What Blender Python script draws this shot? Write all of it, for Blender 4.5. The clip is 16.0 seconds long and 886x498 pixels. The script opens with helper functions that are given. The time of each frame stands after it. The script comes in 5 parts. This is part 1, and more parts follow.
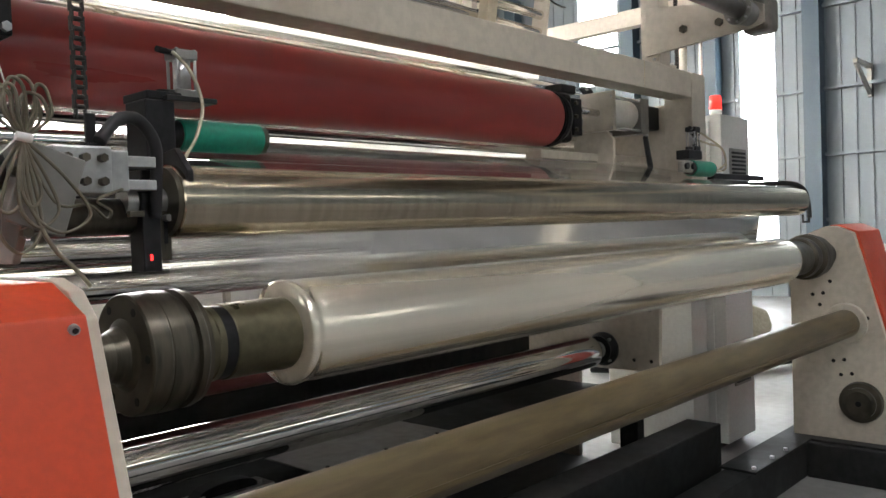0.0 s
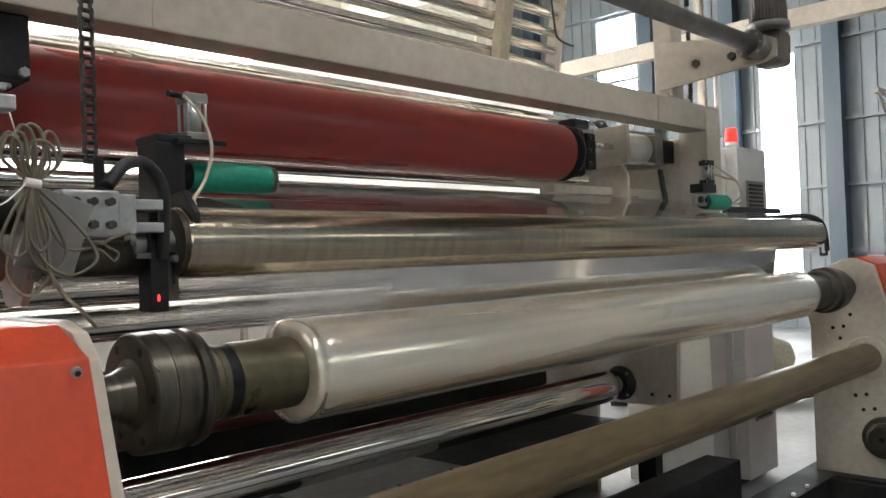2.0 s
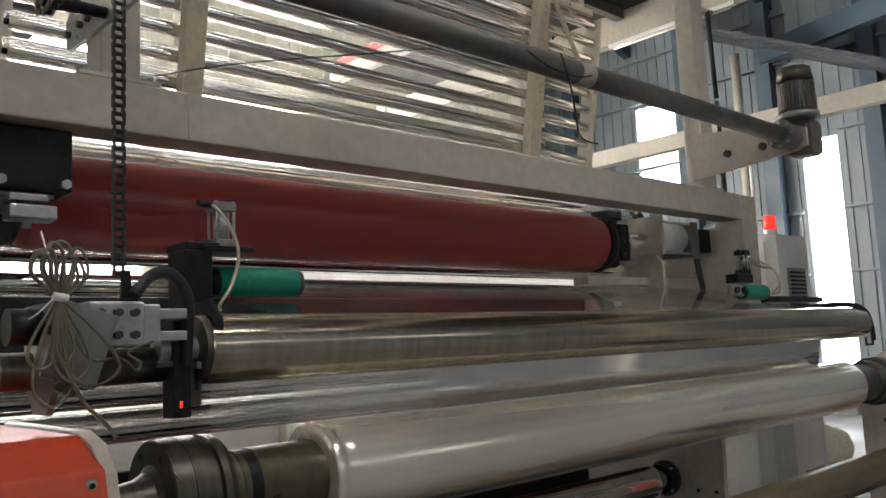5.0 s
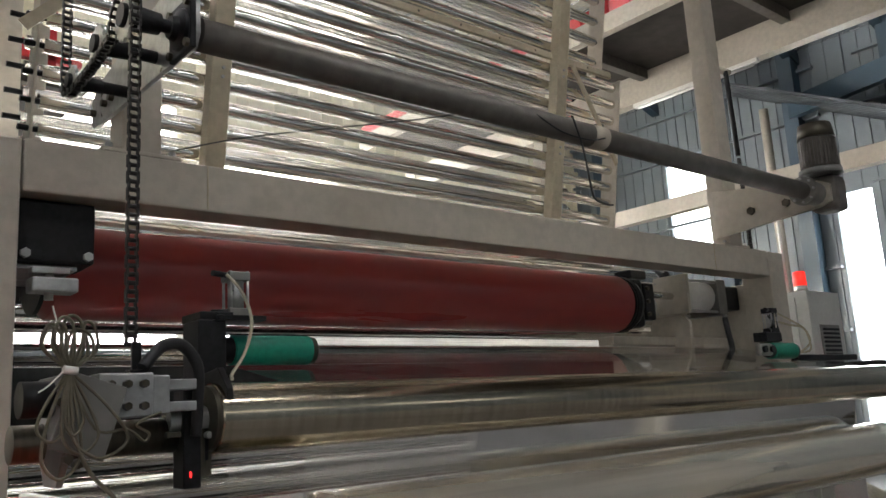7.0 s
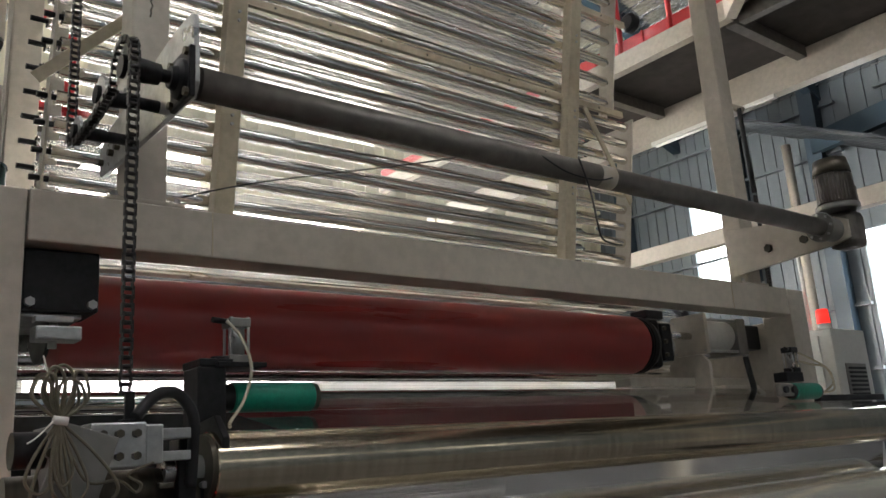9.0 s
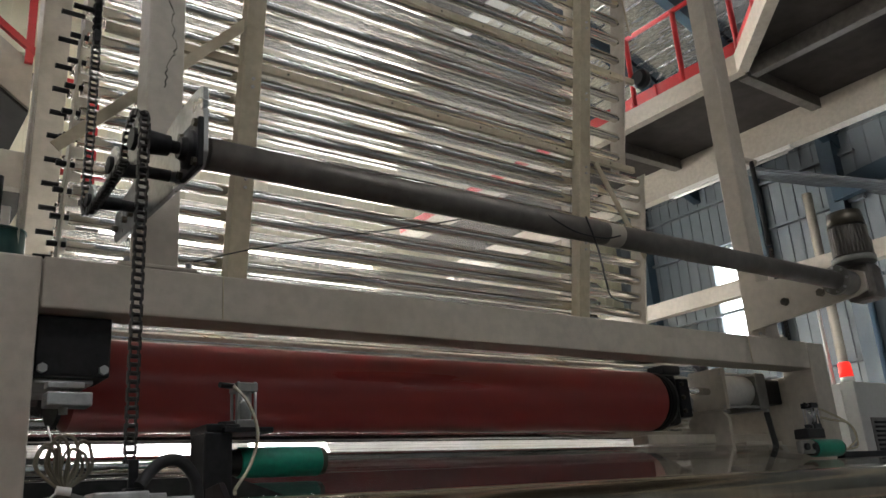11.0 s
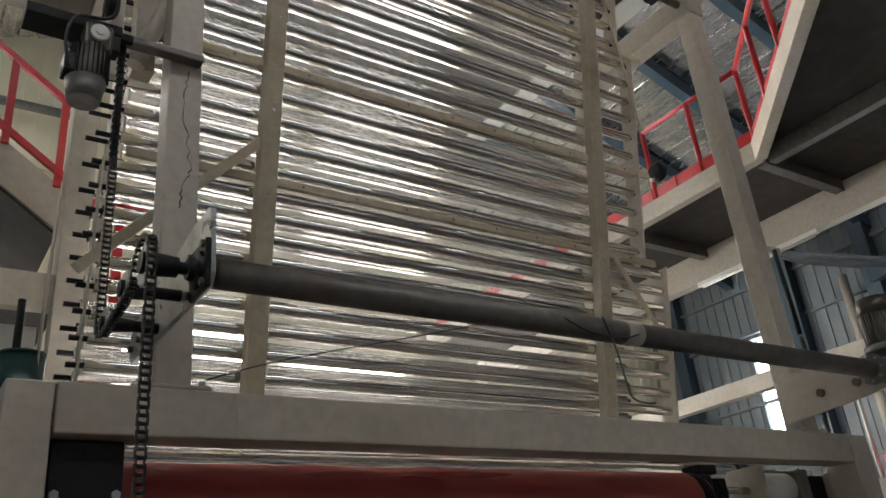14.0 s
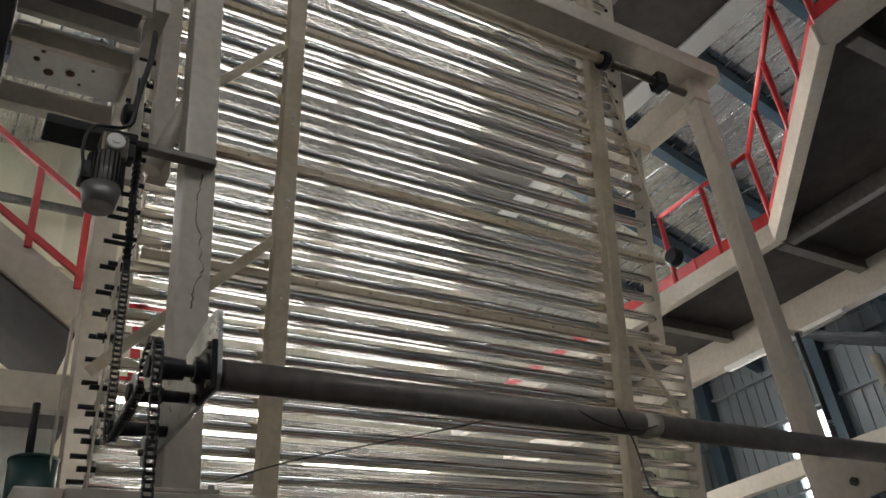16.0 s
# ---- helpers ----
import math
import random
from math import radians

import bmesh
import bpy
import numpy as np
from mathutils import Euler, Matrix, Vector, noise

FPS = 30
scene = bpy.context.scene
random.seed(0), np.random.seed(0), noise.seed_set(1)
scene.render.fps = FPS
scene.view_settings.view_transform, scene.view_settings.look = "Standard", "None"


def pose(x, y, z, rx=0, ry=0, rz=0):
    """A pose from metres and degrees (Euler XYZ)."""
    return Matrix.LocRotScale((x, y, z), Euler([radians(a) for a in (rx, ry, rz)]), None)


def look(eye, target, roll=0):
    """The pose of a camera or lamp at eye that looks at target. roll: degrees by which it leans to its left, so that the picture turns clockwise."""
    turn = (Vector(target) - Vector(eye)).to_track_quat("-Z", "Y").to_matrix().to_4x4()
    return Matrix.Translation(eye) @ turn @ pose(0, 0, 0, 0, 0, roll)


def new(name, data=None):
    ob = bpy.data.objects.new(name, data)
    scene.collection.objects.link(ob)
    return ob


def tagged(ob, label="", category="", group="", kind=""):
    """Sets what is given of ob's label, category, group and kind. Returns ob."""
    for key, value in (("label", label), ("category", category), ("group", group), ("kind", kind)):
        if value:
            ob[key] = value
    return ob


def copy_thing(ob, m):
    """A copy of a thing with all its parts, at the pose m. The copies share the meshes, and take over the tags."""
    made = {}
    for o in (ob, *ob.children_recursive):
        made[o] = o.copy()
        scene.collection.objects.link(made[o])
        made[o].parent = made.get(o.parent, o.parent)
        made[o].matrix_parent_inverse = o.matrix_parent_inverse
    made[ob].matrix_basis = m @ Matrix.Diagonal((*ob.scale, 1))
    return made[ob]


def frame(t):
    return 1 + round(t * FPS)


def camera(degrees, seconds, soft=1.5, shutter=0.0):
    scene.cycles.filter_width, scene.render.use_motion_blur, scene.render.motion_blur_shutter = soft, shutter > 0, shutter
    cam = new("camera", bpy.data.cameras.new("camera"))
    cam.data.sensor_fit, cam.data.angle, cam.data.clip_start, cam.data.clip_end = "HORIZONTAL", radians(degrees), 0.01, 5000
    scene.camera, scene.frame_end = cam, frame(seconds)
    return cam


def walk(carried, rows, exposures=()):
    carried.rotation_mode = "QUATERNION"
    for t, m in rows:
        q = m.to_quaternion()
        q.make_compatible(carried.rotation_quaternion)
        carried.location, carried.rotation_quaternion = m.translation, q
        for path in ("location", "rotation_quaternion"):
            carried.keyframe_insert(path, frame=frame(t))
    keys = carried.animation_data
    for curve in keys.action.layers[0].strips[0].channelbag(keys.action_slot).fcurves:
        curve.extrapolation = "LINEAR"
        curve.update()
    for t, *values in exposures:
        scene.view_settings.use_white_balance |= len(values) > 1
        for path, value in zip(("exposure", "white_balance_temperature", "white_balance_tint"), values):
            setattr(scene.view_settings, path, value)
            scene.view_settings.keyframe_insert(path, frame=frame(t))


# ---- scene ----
# ---- camera ----
cam = camera(56.66, 16.0)
# seconds, eye, tilt, turn, roll
PATH = (
    (0.0, 0.000, 0.000, 1.560, 88.47, -47.45, -2.00),
    (0.5, 0.004, -0.007, 1.565, 88.75, -47.22, -1.93),
    (1.0, 0.008, -0.014, 1.568, 89.33, -46.92, -1.91),
    (1.5, 0.013, -0.030, 1.575, 89.99, -46.24, -2.05),
    (2.0, 0.019, -0.042, 1.578, 90.67, -45.96, -2.22),
    (2.5, 0.023, -0.053, 1.587, 91.57, -45.63, -2.22),
    (3.0, 0.026, -0.061, 1.592, 92.47, -45.28, -2.13),
    (3.5, 0.028, -0.071, 1.601, 93.39, -44.89, -2.09),
    (4.0, 0.037, -0.083, 1.606, 94.21, -44.37, -2.25),
    (4.5, 0.042, -0.097, 1.613, 95.38, -43.55, -2.41),
    (5.0, 0.048, -0.111, 1.617, 96.71, -42.95, -2.71),
    (7.5, 0.104, -0.175, 1.627, 101.75, -40.20, -3.47),
    (8.0, 0.125, -0.177, 1.625, 102.40, -39.81, -3.58),
    (8.5, 0.135, -0.186, 1.631, 103.12, -39.59, -3.65),
    (9.0, 0.146, -0.199, 1.632, 103.96, -39.09, -3.82),
    (11.5, 0.174, -0.261, 1.657, 108.86, -37.39, -4.33),
    (12.0, 0.180, -0.268, 1.659, 110.16, -37.07, -4.63),
    (12.5, 0.190, -0.276, 1.662, 111.20, -36.93, -4.96),
    (13.0, 0.199, -0.285, 1.669, 112.17, -36.81, -5.04),
    (13.5, 0.214, -0.295, 1.676, 113.20, -36.47, -5.34),
    (14.0, 0.226, -0.295, 1.684, 114.51, -35.91, -5.90),
    (14.5, 0.234, -0.304, 1.687, 116.00, -35.56, -6.12),
    (15.0, 0.246, -0.317, 1.693, 117.73, -35.35, -6.42),
    (15.5, 0.262, -0.329, 1.699, 119.36, -34.81, -6.69),
    (16.0, 0.265, -0.335, 1.697, 120.75, -34.76, -6.87),
)
# the clip darkens as the view tilts up to the bright tower
EXPOSURES = ((0.0, 1.0), (2.0, 0.95), (3.5, 0.74), (5.0, 0.34), (7.5, 0.13), (9.0, 0.0), (12.5, -0.32), (16.0, -0.5))
walk(cam, [(t, pose(x, y, z, rx, 0, rz) @ pose(0, 0, 0, 0, 0, roll)) for t, x, y, z, rx, rz, roll in PATH], EXPOSURES)

# ---- world, sun and exposure ----
world = bpy.data.worlds.new("sky")
scene.world = world
world.use_nodes = True
wt = world.node_tree
sky = wt.nodes.new("ShaderNodeTexSky")
sky.sky_type, sky.sun_disc, sky.sun_elevation, sky.sun_rotation = "NISHITA", False, radians(50), radians(20)
wt.links.new(sky.outputs[0], wt.nodes["Background"].inputs[0])
wt.nodes["Background"].inputs[1].default_value = 0.12
sun = new("sun", bpy.data.lights.new("sun", "SUN"))
sun.data.energy, sun.data.angle, sun.data.color = 1.0, radians(10), (1, 0.96, 0.9)
sun.matrix_world = look((6, 30, 40), (2, 0, 0))
GLOW_BACK, GLOW_RIGHT, GLOW_FRONT, GLOW_LEFT, GLOW_ROOF = 18.0, 9.0, 1.5, 1.0, 27.0

# ---- materials ----
def mat(name, color, rough=0.5, metal=0.0, var=0.15, grain=40.0, bump=0.1, dirt=None, dirt_scale=2.0, dirt_amount=0.5, stretch=(1, 1, 1), coat=0.0, rough_var=0.12, spec=0.5):
    """Principled surface with variation at two scales and fine relief, in metres."""
    m = bpy.data.materials.new(name)
    m.use_nodes = True
    nt = m.node_tree
    b = nt.nodes["Principled BSDF"]
    b.inputs["Metallic"].default_value = metal
    b.inputs["Coat Weight"].default_value = coat
    b.inputs["Specular IOR Level"].default_value = spec
    tc, mp = nt.nodes.new("ShaderNodeTexCoord"), nt.nodes.new("ShaderNodeMapping")
    mp.inputs["Scale"].default_value = stretch
    nt.links.new(tc.outputs["Object"], mp.inputs[0])
    def noise_at(scale, detail=4):
        n = nt.nodes.new("ShaderNodeTexNoise")
        n.inputs["Scale"].default_value, n.inputs["Detail"].default_value = scale, detail
        nt.links.new(mp.outputs[0], n.inputs["Vector"])
        return n.outputs["Fac"]
    fine, broad = noise_at(grain), noise_at(dirt_scale, 6)
    def mix(fac, a, c, blend="MIX"):
        n = nt.nodes.new("ShaderNodeMix")
        n.data_type, n.blend_type = "RGBA", blend
        if isinstance(fac, float):
            n.inputs[0].default_value = fac
        else:
            nt.links.new(fac, n.inputs[0])
        for s, v in ((6, a), (7, c)):
            if isinstance(v, tuple):
                n.inputs[s].default_value = (*v, 1)
            else:
                nt.links.new(v, n.inputs[s])
        return n.outputs[2]
    def ramp(fac, lo, hi, out_lo=0.0, out_hi=1.0):
        n = nt.nodes.new("ShaderNodeMapRange")
        for k, v in zip(("From Min", "From Max", "To Min", "To Max"), (lo, hi, out_lo, out_hi)):
            n.inputs[k].default_value = v
        nt.links.new(fac, n.inputs["Value"])
        return n.outputs[0]
    dark = tuple(c * (1 - var) for c in color)
    light = tuple(min(1, c * (1 + var)) for c in color)
    col = mix(ramp(fine, 0.35, 0.65), dark, light)
    if dirt:
        col = mix(ramp(broad, 0.5, 0.72, 0.0, dirt_amount), col, dirt)
    nt.links.new(col, b.inputs["Base Color"])
    b.inputs["Roughness"].default_value = rough
    if rough_var:
        nt.links.new(ramp(broad, 0.3, 0.7, max(0.02, rough - rough_var), min(1, rough + rough_var)), b.inputs["Roughness"])
    if bump:
        n = nt.nodes.new("ShaderNodeBump")
        n.inputs["Strength"].default_value, n.inputs["Distance"].default_value = bump, 0.002
        nt.links.new(fine, n.inputs["Height"])
        nt.links.new(n.outputs[0], b.inputs["Normal"])
    return m


def glow(name, color, strength):
    m = bpy.data.materials.new(name)
    m.use_nodes = True
    b = m.node_tree.nodes["Principled BSDF"]
    b.inputs["Base Color"].default_value = (*color, 1)
    b.inputs["Emission Color"].default_value = (*color, 1)
    b.inputs["Emission Strength"].default_value = strength
    return m


def film_mat(name, clear, haze, color=(0.9, 0.9, 0.88), rough=0.08, streak=(0.3, 30, 30), vary=0.4):
    """Thin plastic web: clear, glossy by Fresnel, with a milky streaked share."""
    m = bpy.data.materials.new(name)
    m.use_nodes = True
    nt = m.node_tree
    nt.nodes.remove(nt.nodes["Principled BSDF"])
    out = nt.nodes["Material Output"]
    tr, gl, df, tl = (nt.nodes.new("ShaderNodeBsdf" + k) for k in ("Transparent", "Glossy", "Diffuse", "Translucent"))
    gl.inputs["Roughness"].default_value = rough
    for n in (df, tl):
        n.inputs["Color"].default_value = (*color, 1)
    def mixs(fac, a, c):
        n = nt.nodes.new("ShaderNodeMixShader")
        if isinstance(fac, float):
            n.inputs[0].default_value = fac
        else:
            nt.links.new(fac, n.inputs[0])
        nt.links.new(a.outputs[0], n.inputs[1]), nt.links.new(c.outputs[0], n.inputs[2])
        return n
    tc, mp, nz = nt.nodes.new("ShaderNodeTexCoord"), nt.nodes.new("ShaderNodeMapping"), nt.nodes.new("ShaderNodeTexNoise")
    mp.inputs["Scale"].default_value = streak
    nt.links.new(tc.outputs["Object"], mp.inputs[0]), nt.links.new(mp.outputs[0], nz.inputs["Vector"])
    mr = nt.nodes.new("ShaderNodeMapRange")
    for k, v in zip(("From Min", "From Max", "To Min", "To Max"), (0.3, 0.7, haze * (1 - vary), min(1, haze * (1 + vary)))):
        mr.inputs[k].default_value = v
    nt.links.new(nz.outputs["Fac"], mr.inputs["Value"])
    milky = mixs(0.5, df, tl)
    body = mixs(mr.outputs[0], tr, milky)
    lw = nt.nodes.new("ShaderNodeFresnel")
    lw.inputs["IOR"].default_value = clear
    bp = nt.nodes.new("ShaderNodeBump")
    bp.inputs["Strength"].default_value, bp.inputs["Distance"].default_value = 0.01, 0.002
    nt.links.new(nz.outputs["Fac"], bp.inputs["Height"]), nt.links.new(bp.outputs[0], gl.inputs["Normal"])
    nt.links.new(mixs(lw.outputs[0], body, gl).outputs[0], out.inputs["Surface"])
    return m


CREAM = mat("cream_paint", (0.475, 0.43, 0.355), 0.45, var=0.07, grain=25, bump=0.08, dirt=(0.30, 0.25, 0.19), dirt_amount=0.45, dirt_scale=1.7)
CREAM_YELLOW = mat("aged_cream_paint", (0.46, 0.40, 0.285), 0.5, var=0.08, grain=30, dirt=(0.28, 0.19, 0.10), dirt_amount=0.5, dirt_scale=3)
TUBE_PAINT = mat("dusty_olive_paint", (0.098, 0.072, 0.033), 0.38, var=0.22, grain=26, bump=0.15, dirt=(0.20, 0.158, 0.09), dirt_amount=0.6, dirt_scale=3.0, stretch=(0.22, 1.4, 1.4))
ORANGE = mat("orange_paint", (0.50, 0.050, 0.013), 0.45, var=0.06, grain=60, bump=0.06, dirt=(0.40, 0.06, 0.025), dirt_amount=0.4, dirt_scale=3)
RED_RUBBER = mat("red_rubber", (0.31, 0.042, 0.038), 0.31, var=0.05, grain=6, bump=0.0, stretch=(0.3, 3, 3), rough_var=0.05)
# red rubber with its shade put into the colour
SHADED_RED = mat("shaded_red_rubber", (0.10, 0.012, 0.012), 0.4, var=0.08, grain=18, bump=0.03, dirt=(0.07, 0.01, 0.01), dirt_amount=0.4)
RED_PAINT = mat("red_rail_paint", (0.50, 0.022, 0.027), 0.4, var=0.06, dirt=(0.4, 0.02, 0.02))
GREEN_RUBBER = mat("green_rubber", (0.0, 0.20, 0.125), 0.42, var=0.1, grain=60, bump=0.1, dirt=(0.01, 0.12, 0.08))
CHROME = mat("chromed_steel", (0.70, 0.69, 0.67), 0.07, 1.0, var=0.01, grain=3, bump=0.0, rough_var=0.0)
BRUSHED = mat("brushed_aluminium", (0.50, 0.44, 0.34), 0.17, 1.0, var=0.12, grain=9, bump=0.04, rough_var=0.0, stretch=(5, 0.3, 0.3))
# chrome whitened and faintly streaked in colour to imitate its bright reflections
WHITE_CHROME = mat("whitened_chrome", (0.90, 0.90, 0.89), 0.08, 0.95, var=0.04, grain=3, bump=0.0, rough_var=0.02, stretch=(0.1, 14, 14))
TUBE_METAL = mat("polished_tube_metal", (0.72, 0.70, 0.67), 0.085, 1.0, var=0.01, grain=4, bump=0.0, rough_var=0.0)
STEEL = mat("bare_steel", (0.42, 0.42, 0.41), 0.36, 0.85, var=0.1, grain=50, bump=0.1, dirt=(0.25, 0.23, 0.2), dirt_amount=0.5, dirt_scale=8)
OIL_STEEL = mat("oily_dark_steel", (0.092, 0.082, 0.062), 0.36, 0.75, var=0.12, grain=14, bump=0.05, dirt=(0.035, 0.032, 0.026), dirt_amount=0.7, dirt_scale=9, stretch=(6, 1, 1), rough_var=0.06)
CORE_STEEL = mat("olive_core_tube", (0.095, 0.084, 0.048), 0.38, 0.5, var=0.18, grain=30, bump=0.1, dirt=(0.08, 0.075, 0.05), dirt_amount=0.6, dirt_scale=7)
BLACK = mat("black_oxide", (0.010, 0.010, 0.011), 0.45, 0.0, spec=0.25, var=0.3, grain=60, bump=0.1, dirt=(0.022, 0.021, 0.02), dirt_scale=6)
CHAIN = mat("greased_chain_steel", (0.022, 0.02, 0.019), 0.35, 0.4, var=0.3, grain=80, bump=0.1)
RUBBER = mat("black_rubber_hose", (0.012, 0.012, 0.013), 0.55, var=0.2, grain=80)
CABLE = mat("olive_grey_cable", (0.12, 0.105, 0.07), 0.5, var=0.1, grain=60)
CLEAR_HOSE = mat("clear_hose", (0.42, 0.38, 0.28), 0.25, var=0.05, grain=60)
WHITE = mat("white_paint", (0.75, 0.74, 0.70), 0.45, var=0.04, dirt=(0.5, 0.48, 0.42), dirt_amount=0.35)
GREY_PANEL = mat("light_grey_enamel", (0.52, 0.53, 0.50), 0.4, var=0.04, dirt=(0.36, 0.35, 0.32), dirt_amount=0.35)
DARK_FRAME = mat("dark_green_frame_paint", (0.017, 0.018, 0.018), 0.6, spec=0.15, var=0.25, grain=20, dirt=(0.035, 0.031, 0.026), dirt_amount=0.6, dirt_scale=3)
GREY_STEEL = mat("worn_grey_steel", (0.20, 0.195, 0.18), 0.4, 0.4, var=0.12, grain=20, dirt=(0.32, 0.30, 0.27), dirt_amount=0.5, dirt_scale=4)
DUSTY_STEEL = mat("dusty_brown_steel", (0.14, 0.127, 0.11), 0.45, 0.3, var=0.15, grain=20, dirt=(0.17, 0.155, 0.135), dirt_amount=0.4, dirt_scale=4)
CONCRETE = mat("concrete_floor", (0.19, 0.185, 0.178), 0.5, var=0.1, grain=12, bump=0.15, dirt=(0.12, 0.117, 0.11), dirt_amount=0.7, dirt_scale=0.8)
WALL_PANEL = mat("grey_wall_sheet", (0.155, 0.18, 0.198), 0.45, var=0.05, dirt=(0.11, 0.128, 0.14), dirt_amount=0.4, dirt_scale=0.6)
WALL_YELLOW = mat("cream_wall_sheet", (0.82, 0.76, 0.57), 0.5, var=0.04, dirt=(0.64, 0.58, 0.42), dirt_amount=0.4, dirt_scale=0.6)
BLUE = mat("blue_steel_paint", (0.032, 0.058, 0.082), 0.45, var=0.1, dirt=(0.05, 0.075, 0.09))
FOIL = mat("foil_insulation", (0.82, 0.83, 0.84), 0.2, 0.9, var=0.35, grain=9, bump=0.35, dirt=(0.2, 0.205, 0.21), dirt_amount=0.6, dirt_scale=2.2, stretch=(8, 1.2, 1))
# roof foil in dim light, the dimness put into a dark colour
SIDE_ROOF = mat("darkened_roof_foil", (0.05, 0.056, 0.062), 0.5, 0.2, var=0.3, grain=5, bump=0.3, dirt=(0.025, 0.028, 0.032), dirt_amount=0.7, dirt_scale=1.2)
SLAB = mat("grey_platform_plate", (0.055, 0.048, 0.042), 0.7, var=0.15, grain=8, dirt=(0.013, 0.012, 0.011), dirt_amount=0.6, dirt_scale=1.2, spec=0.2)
GREEN_MOTOR = mat("dark_green_enamel", (0.015, 0.05, 0.045), 0.35, var=0.1)
RUST = mat("rust", (0.10, 0.045, 0.02), 0.8, var=0.4, grain=60)
SACK = mat("woven_sack", (0.42, 0.38, 0.28), 0.8, var=0.12, grain=30, bump=0.15)
LAMP_RED = glow("lit_red_lens", (1.0, 0.03, 0.02), 1.1)
LED_RED = glow("red_led", (1.0, 0.02, 0.02), 3.0)
LED_GREEN = glow("green_led", (0.05, 1.0, 0.25), 2.5)
TUBE_LIGHT = glow("daylight_tube", (1.0, 0.98, 0.93), 14.0)
WOUND = mat("wound_clear_film", (0.90, 0.83, 0.70), 0.17, 0.72, var=0.10, grain=5, bump=0.10, rough_var=0.06, dirt=(0.60, 0.53, 0.42), dirt_amount=0.5, dirt_scale=2.5, stretch=(0.12, 7, 7))
FILM = film_mat("clear_film_web", 1.45, 0.22, streak=(0.4, 2, 5), vary=0.25)
# streaks in the haze imitate bright reflection lines
FILM_WHITE = film_mat("light_streaked_web", 1.45, 0.5, rough=0.1, streak=(0.05, 2, 90), vary=0.6)
FILM_TIGHT = film_mat("taut_glossy_web", 1.95, 0.06, rough=0.03, streak=(0.6, 3, 3))
FILM_TOWER = film_mat("tower_film_web", 1.35, 0.04, rough=0.03, streak=(0.3, 1, 2), vary=0.3)
FILM_REAR = film_mat("rear_tower_film_web", 1.4, 0.10, rough=0.05, streak=(0.3, 1, 3), vary=0.5)
SKY_BACK = glow("sky_beyond_back", (1.0, 0.985, 1.0), GLOW_BACK)
SKY_RIGHT = glow("sky_beyond_side", (0.95, 0.98, 1.0), GLOW_RIGHT)
# daylight through the translucent sheet is put in as emission
SHEET_LIT = glow("sheet_with_daylight_glow", (0.80, 0.88, 0.92), 0.75)
FILL_FRONT = glow("unseen_front_fill", (1.0, 0.97, 0.92), GLOW_FRONT)
SKY_AND_FILL = glow("roof_sheet_and_fill_glow", (1.0, 0.98, 0.985), GLOW_ROOF)
FILL_LEFT = glow("unseen_left_fill", (1.0, 0.97, 0.92), GLOW_LEFT)

# ---- building tools ----
def box_in(bm, x0, x1, y0, y1, z0, z1, bevel=0.0, m=None):
    t = bmesh.new()
    bmesh.ops.create_cube(t, size=1, matrix=Matrix.Translation(((x0 + x1) / 2, (y0 + y1) / 2, (z0 + z1) / 2)) @ Matrix.Diagonal((x1 - x0, y1 - y0, z1 - z0, 1)))
    if bevel:
        bmesh.ops.bevel(t, geom=t.edges[:], offset=bevel, segments=2, affect="EDGES", profile=0.5)
    if m is not None:
        t.transform(m)
    join_in(bm, t)


def join_in(bm, t):
    me = bpy.data.meshes.new("tmp")
    t.to_mesh(me)
    t.free()
    bm.from_mesh(me)
    bpy.data.meshes.remove(me)


def rod_in(bm, p, q, r, seg=16, r2=None):
    p, q = Vector(p), Vector(q)
    d = q - p
    m = Matrix.Translation((p + q) / 2) @ d.to_track_quat("Z", "Y").to_matrix().to_4x4()
    g = bmesh.ops.create_cone(bm, cap_ends=True, segments=seg, radius1=r, radius2=r if r2 is None else r2, depth=d.length, matrix=m)
    for f in {f for v in g["verts"] for f in v.link_faces}:
        f.smooth = len(f.verts) == 4


def lathe_in(bm, prof, axis_y, axis_z, seg=48, sharp=True):
    """A turned body round the line along x through axis_y, axis_z; prof: pairs of x and radius."""
    fine = [prof[0]]
    for (xa, ra), (xb, rb) in zip(prof, prof[1:]):
        n = max(1, int(abs(xb - xa) / 0.3))
        fine += [(xa + (xb - xa) * k / n, ra + (rb - ra) * k / n) for k in range(1, n + 1)]
    prof = fine
    rings = [[bm.verts.new((x, axis_y + r * math.cos(2 * math.pi * k / seg), axis_z + r * math.sin(2 * math.pi * k / seg))) for k in range(seg)] for x, r in prof]
    for (a, pa), (b, pb) in zip(zip(rings, prof), zip(rings[1:], prof[1:])):
        for k in range(seg):
            f = bm.faces.new((a[k], b[k], b[(k + 1) % seg], a[(k + 1) % seg]))
            f.smooth = True
        if sharp and abs(pb[1] - pa[1]) > abs(pb[0] - pa[0]) * 0.3:
            for ring in (a, b):
                for k in range(seg):
                    e = bm.edges.get((ring[k], ring[(k + 1) % seg]))
                    e.smooth = False
    bm.faces.new(rings[0]), bm.faces.new(rings[-1][::-1])
    for ring in (rings[0], rings[-1]):
        for k in range(seg):
            bm.edges.get((ring[k], ring[(k + 1) % seg])).smooth = False
    bmesh.ops.recalc_face_normals(bm, faces=bm.faces[:])


